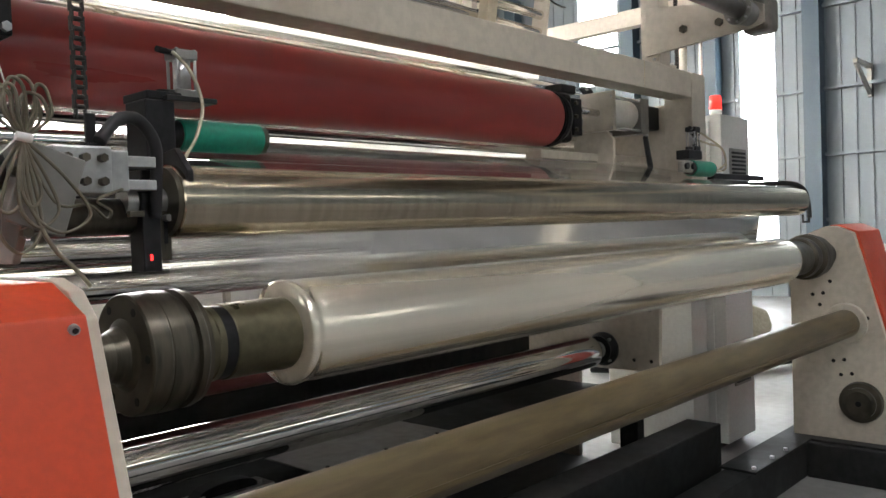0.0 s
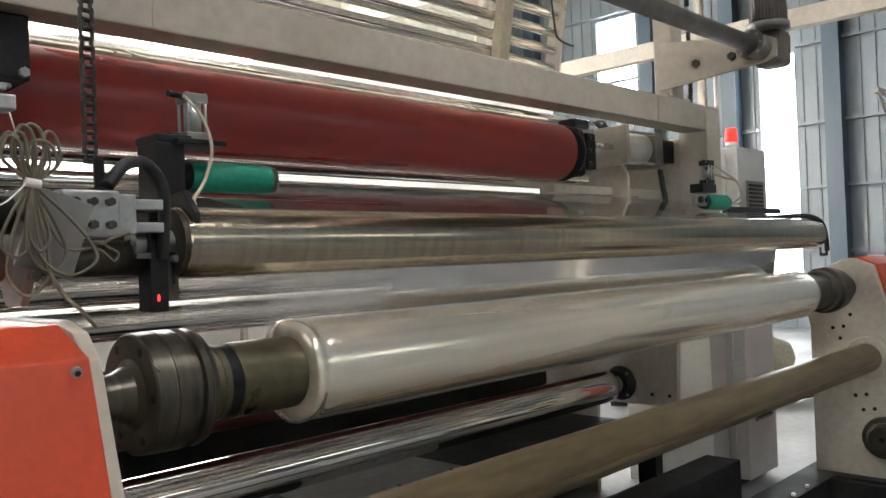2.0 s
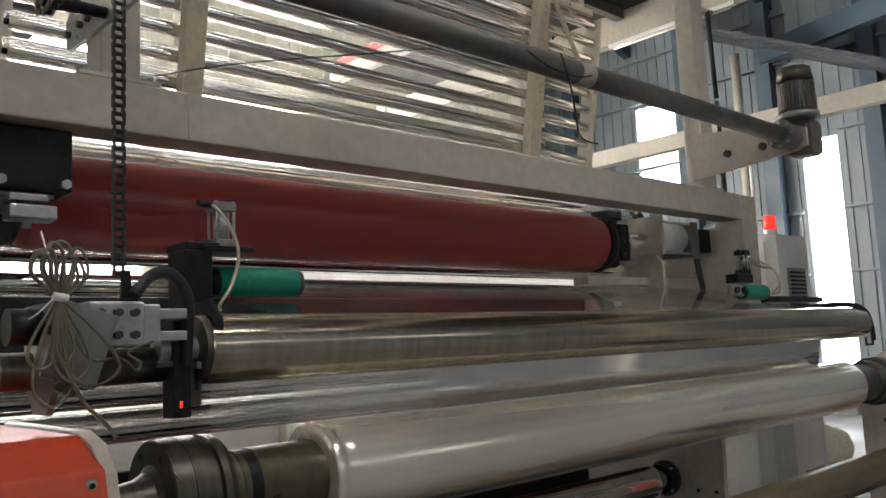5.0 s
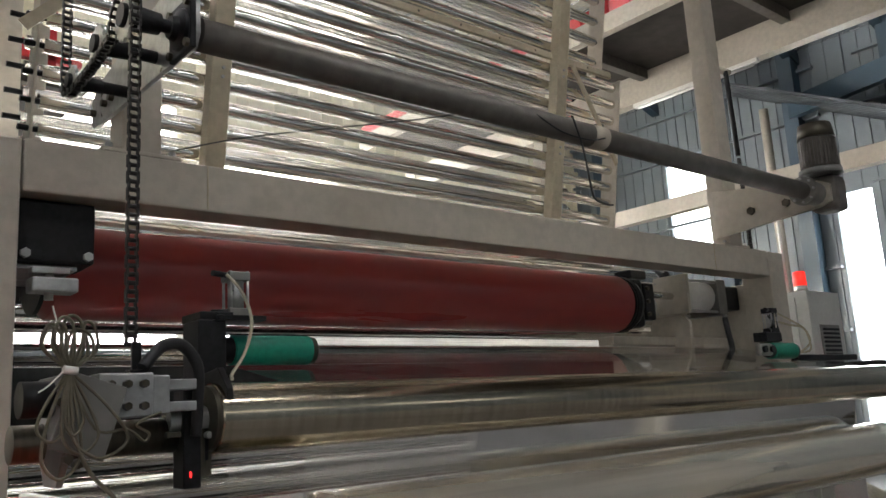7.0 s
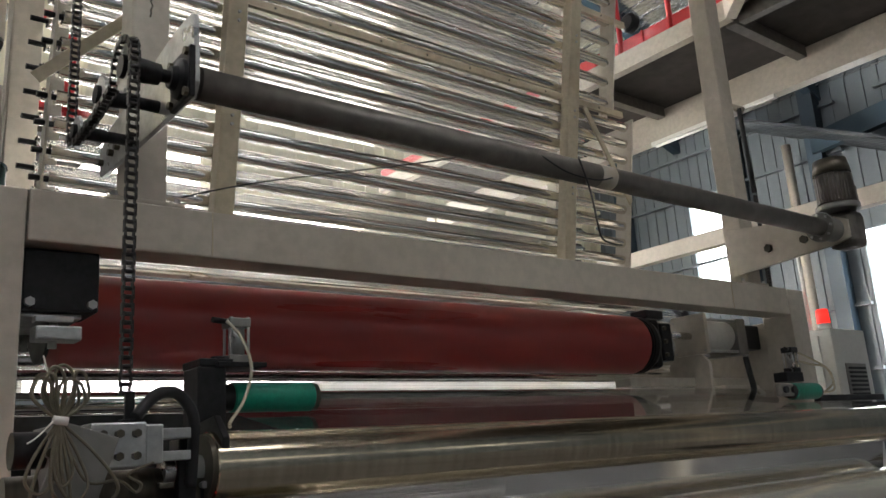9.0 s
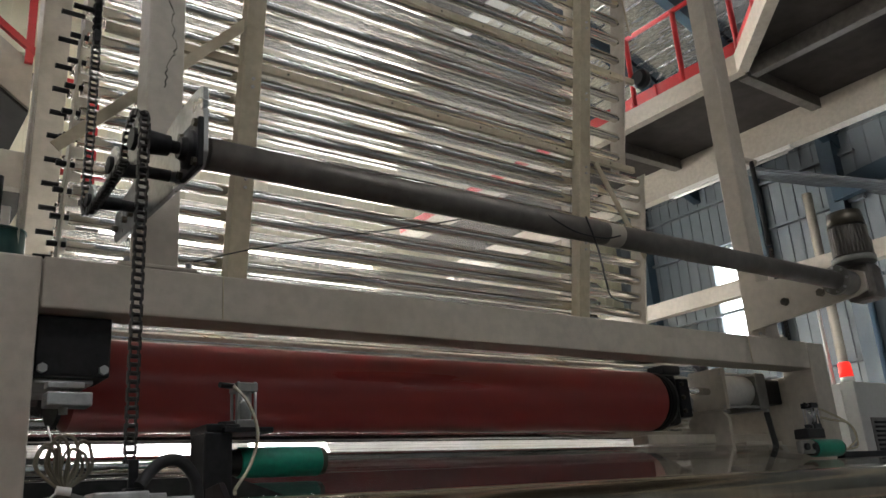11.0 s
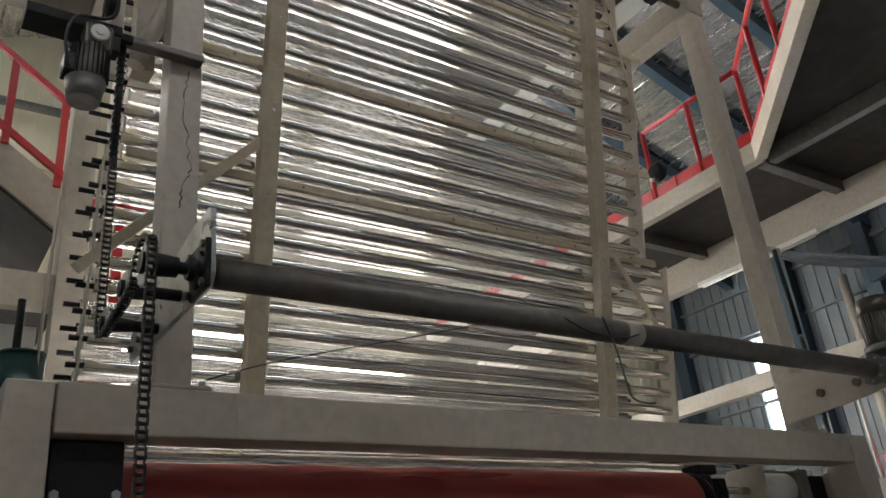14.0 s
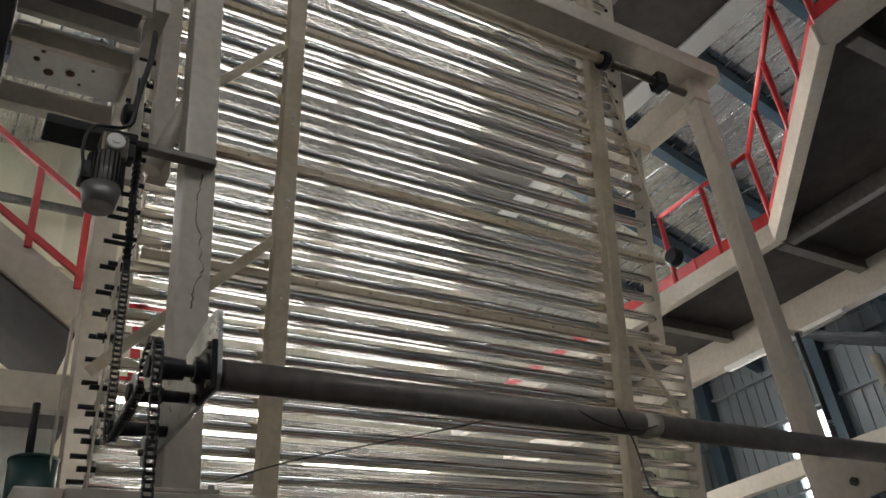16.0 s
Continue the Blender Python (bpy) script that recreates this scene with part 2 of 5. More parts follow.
def prism_in(bm, prof, x0, x1, bevel=0.0):
    """A plate whose outline is pairs of y and z, from x0 to x1."""
    t = bmesh.new()
    a = [t.verts.new((x0, y, z)) for y, z in prof]
    b = [t.verts.new((x1, y, z)) for y, z in prof]
    t.faces.new(a), t.faces.new(b[::-1])
    for k in range(len(prof)):
        t.faces.new((a[k], a[k - 1], b[k - 1], b[k]))
    bmesh.ops.recalc_face_normals(t, faces=t.faces[:])
    if bevel:
        bmesh.ops.bevel(t, geom=t.edges[:], offset=bevel, segments=2, affect="EDGES", profile=0.5)
    join_in(bm, t)


def hose_in(bm, pts, r, seg=8, fine=6):
    """A round hose along a smooth line through pts."""
    P = [Vector(p) for p in pts]
    line = []
    for i in range(len(P) - 1):
        a, b, c, d = P[max(i - 1, 0)], P[i], P[i + 1], P[min(i + 2, len(P) - 1)]
        for k in range(fine):
            t = k / fine
            line.append(0.5 * ((2 * b) + (c - a) * t + (2 * a - 5 * b + 4 * c - d) * t * t + (3 * b - a - 3 * c + d) * t ** 3))
    line.append(P[-1])
    rings, up = [], Vector((0.31, 0.52, 0.79)).normalized()
    for i, p in enumerate(line):
        d = (line[min(i + 1, len(line) - 1)] - line[max(i - 1, 0)]).normalized()
        s = d.cross(up).normalized()
        up = s.cross(d).normalized()
        rings.append([bm.verts.new(p + r * (math.cos(2 * math.pi * k / seg) * s + math.sin(2 * math.pi * k / seg) * up)) for k in range(seg)])
    for a, b in zip(rings, rings[1:]):
        for k in range(seg):
            bm.faces.new((a[k], b[k], b[(k + 1) % seg], a[(k + 1) % seg])).smooth = True
    bm.faces.new(rings[0]), bm.faces.new(rings[-1][::-1])


def hex_in(bm, p, q, r):
    rod_in(bm, p, q, r, 6)
    for f in bm.faces[-8:]:
        f.smooth = False


def part(name, bm, material, parent=None, label=""):
    me = bpy.data.meshes.new(name)
    bm.to_mesh(me)
    bm.free()
    me.materials.append(material)
    ob = new(name, me)
    ob.parent = parent
    if label:
        ob["label"] = label
    return ob


def thing(name, label, category, group="", at=(0, 0, 0)):
    ob = new(name)
    ob.location = at
    ob.empty_display_size = 0.1
    return tagged(ob, label, category, group)


def made(fn, *a, **k):
    bm = bmesh.new()
    fn(bm, *a, **k)
    return bm


def boxes(*rows, bevel=0.004):
    bm = bmesh.new()
    for r in rows:
        box_in(bm, *r, bevel=bevel)
    return bm


def rods(*rows, seg=16):
    bm = bmesh.new()
    for p, q, r in rows:
        rod_in(bm, p, q, r, seg)
    return bm


def bolts(parent, rows, r, material, name="bolt"):
    for p, q in rows:
        part(name, made(hex_in, p, q, r), material, parent)


def single(name, bm, material, label, category, group="", kind=""):
    return tagged(part(name, bm, material), label, category, group, kind)

# ---- the hall ----
X0, X1, Y0, Y1, H = -9.0, 16.0, -9.0, 13.0, 8.4
RIDGE_X, RIDGE_Z = 3.5, 12.6


def roof_z(x):
    return RIDGE_Z - abs(x - RIDGE_X) * (RIDGE_Z - H) / 12.5
single("floor", boxes((X0, X1, Y0, Y1, -0.2, 0), bevel=0), CONCRETE, "", "", kind="structure")
single("ground", boxes((-400, 400, -400, 400, -0.6, -0.25), bevel=0), CONCRETE, "", "", kind="structure")


def wall_with(name, axis, at, lo, hi, openings, material, ribs=True):
    """A sheet-metal wall across x or y with openings (a0, a1, z0, z1), each clear through it."""
    bm = bmesh.new()
    cuts = sorted({lo, hi, *(v for o in openings for v in o[:2])})
    for a, b in zip(cuts, cuts[1:]):
        mid, z = (a + b) / 2, 0.0
        for o in sorted((o for o in openings if o[0] < mid < o[1]), key=lambda o: o[2]):
            if o[2] > z:
                spans(bm, axis, at, a, b, z, o[2], ribs)
            z = o[3]
        if z < H:
            spans(bm, axis, at, a, b, z, H, ribs)
    return single(name, bm, material, "", "", kind="structure")


def spans(bm, axis, at, a, b, z0, z1, ribs):
    side = -1 if at > 0 else 1
    def put(u0, u1, d0, d1):
        d0, d1 = sorted((at + side * d0, at + side * d1))
        box_in(bm, *((d0, d1, u0, u1) if axis == "x" else (u0, u1, d0, d1)), z0, z1)
    put(a, b, -0.1, 0)
    if ribs:
        n = int((b - a) / 0.25)
        for k in range(n):
            u = a + (k + 0.5) * (b - a) / max(n, 1)
            put(u - 0.03, u + 0.03, 0, 0.025)


RIGHT_WIN = [(5.92, 6.6, 0.9, 5.25), (9.3, 10.3, 4.6, 6.8), (0.6, 3.6, 0.5, 5.6)]
BACK_WIN = [(-5, -2.5, 3.2, 5.2), (2.6, 5.5, 1.6, 7.0), (6.0, 8.6, 1.6, 6.4)]
# south and west openings are unseen, added as fill light on the machine
FRONT_FILL_WIN = [(-5.5, -2.5, 4.6, 5.2), (-1.5, 2.5, 4.6, 5.2), (4.0, 8.0, 4.6, 5.2), (9.5, 13.0, 4.6, 5.2)]
LEFT_FILL_WIN = [(-5, -3, 2.2, 5.0), (1.0, 3.0, 2.2, 5.0), (6, 8, 2.2, 5)]
wall_with("wall_east", "x", X1, Y0, Y1, RIGHT_WIN, WALL_PANEL)
wall_with("wall_north", "y", Y1, X0, X1, BACK_WIN, WALL_YELLOW)
wall_with("wall_south", "y", Y0, X0, X1, FRONT_FILL_WIN, WALL_PANEL)
wall_with("wall_west", "x", X0, Y0, Y1, LEFT_FILL_WIN, WALL_PANEL)
single("backdrop_east", boxes((X1 + 0.5, X1 + 0.52, 4.5, Y1, 0, H), bevel=0), SKY_RIGHT, "", "", kind="structure")
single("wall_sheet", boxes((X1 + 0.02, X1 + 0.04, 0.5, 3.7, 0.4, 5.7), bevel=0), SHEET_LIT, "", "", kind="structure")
for k in range(9):
    single("sheet_rib", boxes((X1 - 0.02, X1 + 0.018, 0.75 + k * 0.34, 0.8 + k * 0.34, 0.5, 5.6), bevel=0), WHITE, "", "", kind="structure")
single("backdrop_north", boxes((X0, X1, Y1 + 0.5, Y1 + 0.52, 0, H), bevel=0), SKY_BACK, "", "", kind="structure")
# glowing sheets that feed the added south and west openings
single("fill_backdrop_south", boxes((X0, X1, Y0 - 0.52, Y0 - 0.5, 0, H), bevel=0), FILL_FRONT, "", "", kind="structure")
single("fill_backdrop_west", boxes((X0 - 0.52, X0 - 0.5, Y0, Y1, 0, H), bevel=0), FILL_LEFT, "", "", kind="structure")

def sloped_in(bm, xa, xb, y0, y1, d0, d1):
    """A piece that follows the roof's slope, d0 to d1 metres under it."""
    t = bmesh.new()
    v = [t.verts.new((x, y, roof_z(x) - d)) for x in (xa, xb) for y in (y0, y1) for d in (d0, d1)]
    bmesh.ops.convex_hull(t, input=v)
    join_in(bm, t)


# gables close the hall above the eaves
for name, ya, yb, material in (("wall_north_gable", Y1, Y1 + 0.1, WALL_YELLOW), ("wall_south_gable", Y0 - 0.1, Y0, WALL_PANEL)):
    bm = bmesh.new()
    t = bmesh.new()
    bmesh.ops.convex_hull(t, input=[t.verts.new((x, y, z)) for y in (ya, yb) for x, z in ((X0, H), (X1, H), (RIDGE_X, RIDGE_Z))])
    join_in(bm, t)
    if material is WALL_YELLOW:
        for k in range(100):
            x = X0 + 0.125 + k * 0.25
            if roof_z(x) > H + 0.1:
                box_in(bm, x - 0.03, x + 0.03, Y1 - 0.025, Y1, H, roof_z(x) - 0.05)
    single(name, bm, material, "", "", kind="structure")
bm = bmesh.new()
random.seed(3)
for xa, xb in ((X0, RIDGE_X), (RIDGE_X, X1)):
    sloped_in(bm, xa, xb, Y0, Y1, -0.15, 0)
    for k in range(42):
        x = xa + (k + 0.5) * (xb - xa) / 42
        sloped_in(bm, x - 0.125, x + 0.125, Y0, Y1, 0.005, 0.02 + 0.045 * random.random())
# front strips follow the roller highlights; both rear panels are added fill light
for xa, xb, ya, yb in ((-6.5, 3.4, -5.22, -4.78), (3.6, 9.5, -5.22, -4.78), (-6.5, -1.0, 10.9, 11.5), (0.0, 3.4, 6.8, 7.2)):
    t = bmesh.new()
    sloped_in(t, xa, xb, ya, yb, 0.075, 0.09)
    single("skylight_and_fill_panel", t, SKY_AND_FILL, "", "", kind="structure")
single("ceiling", bm, FOIL, "", "", kind="structure")
for y in (-6.4, -3.0, 0.4, 2.1, 3.7, 5.25, 7.0, 8.7, 10.4):
    bm = bmesh.new()
    for xa, xb in ((X0, RIDGE_X), (RIDGE_X, X1)):
        sloped_in(bm, xa, xb, y - 0.09, y + 0.09, 0.09, 0.34)
    single("roof_rafter", bm, BLUE, "", "", kind="structure")
for x in (-6.0, -2.0, 2.0, 5.5, 14.2):
    single("roof_purlin", boxes((x - 0.05, x + 0.05, Y0, Y1, roof_z(x) - 0.28, roof_z(x) - 0.1), bevel=0), BLUE, "", "", kind="structure")
def side_roof_z(y):
    return 7.25 - 0.5 * (7.1 - y)


t = bmesh.new()
bmesh.ops.convex_hull(t, input=[t.verts.new((x, y, side_roof_z(y) + d)) for x in (14.3, X1) for y in (3.9, 8.6) for d in (0, 0.05)])
for k in range(7):
    bmesh.ops.convex_hull(t, input=[t.verts.new((x, y, side_roof_z(y) + d)) for x in (14.32 + k * 0.24, 14.5 + k * 0.24) for y in (3.9, 8.6) for d in (-0.03, -0.005)])
single("side_roof", t, SIDE_ROOF, "", "", kind="structure")
girder = bmesh.new()
bmesh.ops.convex_hull(girder, input=[girder.verts.new((x + dx, y, z + dz)) for x, y, z in ((15.7, 7.1, 7.1), (14.3, 3.5, 6.9)) for dx in (-0.09, 0.09) for dz in (-0.2, 0.2)])
single("roof_girder", girder, BLUE, "", "", kind="structure")
for y in (-3.5, 1.0, 5.15, 7.1, 8.9, 12.0):
    single("wall_column", boxes((X1 - 0.32, X1 - 0.03, y - 0.15, y + 0.15, 0, H - 0.1)), BLUE, "", "", kind="structure")
for z in (1.45, 2.65, 3.85, 5.35, 6.9, 7.9):
    bm = bmesh.new()
    for a, b in ((Y0, 0.5), (3.7, 5.86), (6.64, Y1)):
        box_in(bm, X1 - 0.14, X1 - 0.03, a, b, z - 0.03, z + 0.03)
    single("wall_girt", bm, WALL_PANEL, "", "", kind="structure")
for z in (1.0, 2.6, 4.2, 5.8, 7.3, 9.2):
    single("wall_girt", boxes((X0 if z < 9 else -2.0, 2.5, Y1 - 0.14, Y1 - 0.03, z - 0.04, z + 0.04), (10.9, X1 if z < 8 else 11.5, Y1 - 0.14, Y1 - 0.03, z - 0.04, z + 0.04)), WALL_YELLOW, "", "", kind="structure")
single("drain_pipe", rods(((X1 - 0.5, 7.55, 0), (X1 - 0.5, 7.55, 7.2), 0.09)), CREAM, "cream plastic drain pipe on the wall", "pipe")
ext = thing("wall_fan", "grey wall fan on an angled steel bracket", "fan")
part("bracket", boxes((X1 - 0.9, X1, 4.2, 4.28, 4.1, 4.18), (X1 - 0.1, X1, 4.2, 4.28, 3.6, 4.1)), GREY_STEEL, ext)
part("brace", rods(((X1 - 0.85, 4.24, 4.1), (X1 - 0.05, 4.24, 3.65), 0.04)), GREY_STEEL, ext)

# ---- mezzanine beside the machine ----
PZ = 5.2
def platform_right():
    edge = [(6.22, 8.5), (6.22, 3.15), (4.49, 1.39), (4.49, -1.5), (7.66, -1.5), (7.66, 8.5)]
    bm = bmesh.new()
    a = [bm.verts.new((x, y, PZ)) for x, y in edge]
    b = [bm.verts.new((x, y, PZ + 0.05)) for x, y in edge]
    bm.faces.new(a), bm.faces.new(b[::-1])
    for k in range(len(edge)):
        bm.faces.new((a[k], a[k - 1], b[k - 1], b[k]))
    bmesh.ops.recalc_face_normals(bm, faces=bm.faces[:])
    p = thing("platform", "raised steel platform with cream edge beams and red kickboards", "platform")
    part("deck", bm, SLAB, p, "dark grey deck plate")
    def beam(name, p0, p1, z0, z1, w, material, lab=""):
        d = Vector((p1[0] - p0[0], p1[1] - p0[1], 0))
        m = Matrix.Translation(((p0[0] + p1[0]) / 2, (p0[1] + p1[1]) / 2, 0)) @ Matrix.Rotation(math.atan2(d.y, d.x), 4, "Z")
        part(name, made(box_in, -d.length / 2, d.length / 2, -w / 2, w / 2, z0, z1, bevel=0.004, m=m), material, p, lab)
    for e0, e1 in ((0, 1), (1, 2), (2, 3)):
        beam("edge_beam", edge[e0], edge[e1], PZ - 0.11, PZ + 0.07, 0.1, CREAM)
        beam("kickboard", edge[e0], edge[e1], PZ + 0.072, PZ + 0.21, 0.012, RED_PAINT, "red kickboard")
    for y in (-0.3, 1.3, 3.2, 4.85, 6.5):
        beam("joist", (6.3 if y > 3 else 5.6 if y > 2 else 4.6, y), (7.5, y), PZ - 0.12, PZ - 0.002, 0.1, DUSTY_STEEL)
    beam("trimmer", (6.3, 3.1), (6.3, -1.5), PZ - 0.15, PZ - 0.002, 0.09, DUSTY_STEEL)
    beam("main_beam", (7.6, -1.5), (7.6, 9.0), PZ - 0.33, PZ - 0.002, 0.14, CREAM, "deep cream beam under the deck")
    beam("lower_beam", (7.6, -1.5), (7.6, 9.0), 3.53, 3.70, 0.12, CREAM, "cream tie beam below the deck")
    for y in (-1.6, 9.1):
        part("column", boxes((7.5, 7.7, y - 0.1, y + 0.1, 0, PZ - 0.002)), CREAM, p)
    r = thing("guard_rail", "red painted tubular guard rail along the platform", "railing")
    pts = [(6.22, 4.32), (6.22, 3.74), (6.22, 3.15), (5.77, 2.69), (5.33, 2.24), (4.91, 1.82), (4.49, 1.39)]
    for x, y in pts:
        part("post", rods(((x, y, PZ + 0.07), (x, y, PZ + 0.85), 0.026), seg=10), RED_PAINT, r)
    for z in (0.85,):
        for a, b in ((pts[0], pts[2]), (pts[2], pts[6])):
            part("rail", rods(((*a, PZ + z), (*b, PZ + z), 0.025), seg=10), RED_PAINT, r)
    for x, y in [(6.205, 3.45 + 0.3 * k) for k in range(5)]:
        part("kick_rib", boxes((x - 0.012, x + 0.004, y - 0.012, y + 0.012, PZ + 0.072, PZ + 0.21)), RED_PAINT, r)
    u = thing("upper_platform", "dark steel platform high over the winder", "platform")
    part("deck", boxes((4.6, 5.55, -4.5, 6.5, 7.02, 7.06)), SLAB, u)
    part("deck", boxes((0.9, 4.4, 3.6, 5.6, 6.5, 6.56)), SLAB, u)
    part("edge_beam", boxes((4.5, 4.6, -4.5, 6.5, 6.98, 7.2)), GREY_STEEL, u)
    part("edge_beam", boxes((5.55, 5.8, -4.5, 6.5, 7.0, 7.12)), GREY_PANEL, u)
    l = thing("tube_light", "unlit fluorescent batten under the cream beam", "lamp")
    part("batten", boxes((7.52, 7.58, 3.55, 5.05, PZ - 0.375, PZ - 0.331)), WHITE, l)
    part("tube", rods(((7.55, 3.6, PZ - 0.39), (7.55, 5.0, PZ - 0.39), 0.014)), WHITE, l)


platform_right()


def stair_behind():
    """Stair flight with red rails that descends behind the web tower, and the column beside it."""
    y = 4.0
    def at(x, up):
        return 4.56 + (0.805 - x) * 0.74 + up
    def sloped(bm, x0, x1, up0, up1, y0, y1):
        t = bmesh.new()
        a = [t.verts.new((x, yy, at(x, u))) for x in (x0, x1) for yy in (y0, y1) for u in (up0, up1)]
        bmesh.ops.convex_hull(t, input=a)
        join_in(bm, t)
    p = thing("staircase", "cream steel staircase with grey underside", "staircase")
    part("stringer", made(sloped, -2.2, 0.83, -0.78, -0.52, y - 0.02, y + 0.03), CREAM, p)
    part("stringer", made(sloped, -2.2, 0.83, -0.78, -0.52, y + 0.9, y + 0.95), CREAM, p)
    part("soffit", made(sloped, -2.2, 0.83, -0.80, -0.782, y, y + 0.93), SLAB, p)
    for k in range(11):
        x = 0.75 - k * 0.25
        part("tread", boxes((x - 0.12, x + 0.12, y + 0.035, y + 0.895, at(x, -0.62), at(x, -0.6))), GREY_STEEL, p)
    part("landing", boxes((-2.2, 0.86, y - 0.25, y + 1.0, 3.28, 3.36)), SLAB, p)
    part("landing_beam", boxes((-2.2, 0.88, y - 0.33, y - 0.26, 3.2, 3.38)), CREAM, p)
    part("column", boxes((0.80, 0.93, 3.62, 3.75, 0, 6.4), bevel=0.005), CREAM, p, "cream square column")
    part("panel", boxes((-2.2, 0.78, y - 0.1, y - 0.07, 2.0, 3.19)), GREY_PANEL, p)
    part("tie_bar", boxes((-2.2, 0.79, y - 0.3, y - 0.2, 2.52, 2.62)), CREAM, p)
    r = thing("stair_rail", "red painted rail along the staircase", "railing")
    for x in (0.805, 0.53, 0.0, -0.6, -1.2):
        part("post", boxes((x - 0.02, x + 0.02, y - 0.046, y - 0.023, at(x, -0.55), at(x, 0.012)), bevel=0.003), RED_PAINT, r)
    for u in (-0.0, -0.46):
        part("rail", made(sloped, -2.2, 0.83, u - 0.022, u + 0.022, y - 0.05, y - 0.021), RED_PAINT, r)
    for x in (1.15,):
        part("post", boxes((x - 0.025, x + 0.025, y, y + 0.04, 3.37, 4.0)), RED_PAINT, r)
    part("rail", boxes((0.95, 1.3, y, y + 0.04, 3.95, 4.0)), RED_PAINT, r)
    part("rail", boxes((0.95, 1.3, y, y + 0.04, 3.45, 3.55)), RED_PAINT, r)
    part("landing", boxes((0.94, 1.3, y - 0.1, y + 1.0, 3.28, 3.36)), SLAB, p)
    g = thing("wall_pipe", "grey pipe running along the far wall", "pipe")
    part("pipe", rods(((X0, Y1 - 0.3, 10.2), (2.4, Y1 - 0.3, 10.2), 0.08)), GREY_STEEL, g)
    part("clamp", boxes((0.0, 0.06, Y1 - 0.3, Y1 - 0.03, 10.17, 10.23)), GREY_STEEL, g)


stair_behind()
# added dark sheets that block the bright background behind web and rollers
single("added_dark_backing", boxes((0.64, 4.5, 3.3, 3.36, 1.60, 1.90)), DARK_FRAME, "", "", kind="structure")
single("added_dark_screen", boxes((0.48, 4.5, 3.36, 3.4, 0, 1.16), (-2.8, 0.48, 3.36, 3.4, 0, 1.56)), DARK_FRAME, "", "", kind="structure")

# ---- machine frame ----
def machine_frame():
    f = thing("machine_frame", "cream painted steel frame carrying the rollers", "machine frame")
    part("top_beam", boxes((0.625, 4.58, 2.18, 2.32, 2.27, 2.42), bevel=0.006), CREAM, f, "long cream box beam with weld seams")
    part("column", boxes((0.49, 0.62, 2.18, 2.36, 0, 2.418), bevel=0.006), CREAM, f)
    part("column", boxes((4.585, 4.76, 2.18, 2.36, 1.2, 2.418), bevel=0.006), CREAM, f)
    part("side_plate", boxes((0.5, 0.54, 2.37, 3.5, 0, 2.3), bevel=0.004), CREAM, f)
    part("side_plate", made(prism_in, [(2.362, 1.2), (2.362, 2.25), (3.498, 2.25), (3.498, 0.0), (3.05, 0.0), (3.03, 0.61), (2.45, 0.61), (2.43, 1.2)], 4.6, 4.64, 0.004), CREAM, f)
    for y, z in ((2.50, 0.68), (2.50, 1.0), (2.62, 0.68), (2.95, 0.70)):
        part("bolt_hole", rods(((4.597, y, z), (4.602, y, z), 0.011), seg=12), BLACK, f)
    part("rear_column", boxes((4.5, 4.66, 3.5, 3.66, 0, 2.5)), CREAM, f)
    part("rear_column", boxes((0.48, 0.64, 3.5, 3.66, 0, 2.5)), CREAM, f)
    part("post", boxes((0.89, 1.01, 2.19, 2.30, 2.43, 6.3), bevel=0.006), CREAM, f, "tall cream post with peeling paint")
    part("post", boxes((4.215, 4.345, 2.19, 2.30, 2.43, 5.2), bevel=0.006), CREAM, f, "tall cream post")
    for x0, x1 in ((0.83, 1.07), (4.15, 4.41)):
        part("base_plate", boxes((x0, x1, 2.185, 2.315, 2.421, 2.435)), CREAM, f)
        bolts(f, [((x, y, 2.435), (x, y, 2.45)) for x in (x0 + 0.025, x1 - 0.025) for y in (2.20, 2.30)], 0.011, STEEL, "anchor_bolt")
    part("tie_beam", boxes((1.02, 4.44, 2.1, 2.33, 5.38, 5.51), bevel=0.006), CREAM, f)
    part("cross_beam", boxes((4.2, 4.36, 2.18, 3.4, 5.205, 5.377), bevel=0.006), CREAM, f)
    part("hook", rods(((4.34, 2.24, 3.52), (4.46, 2.2, 3.5), 0.02)), CREAM, f)
    # peeling paint on the left post, dark cracks proud of the coat
    bm = bmesh.new()
    random.seed(11)
    x, z = 0.96, 3.62
    while z > 3.05:
        nx, nz = min(0.985, max(0.945, x + random.uniform(-0.014, 0.014))), z - random.uniform(0.008, 0.03)
        rod_in(bm, (x, 2.1895, z), (nx, 2.1895, nz), random.uniform(0.0006, 0.0022), 6)
        x, z = nx, nz
    part("paint_crack", bm, BLACK, f, "dark crack in the paint")
    # seams of the beam
    for x in (1.15, 4.02):
        part("weld_seam", boxes((x, x + 0.004, 2.177, 2.18, 2.275, 2.415), bevel=0), CREAM_YELLOW, f)
    return f


machine_frame()


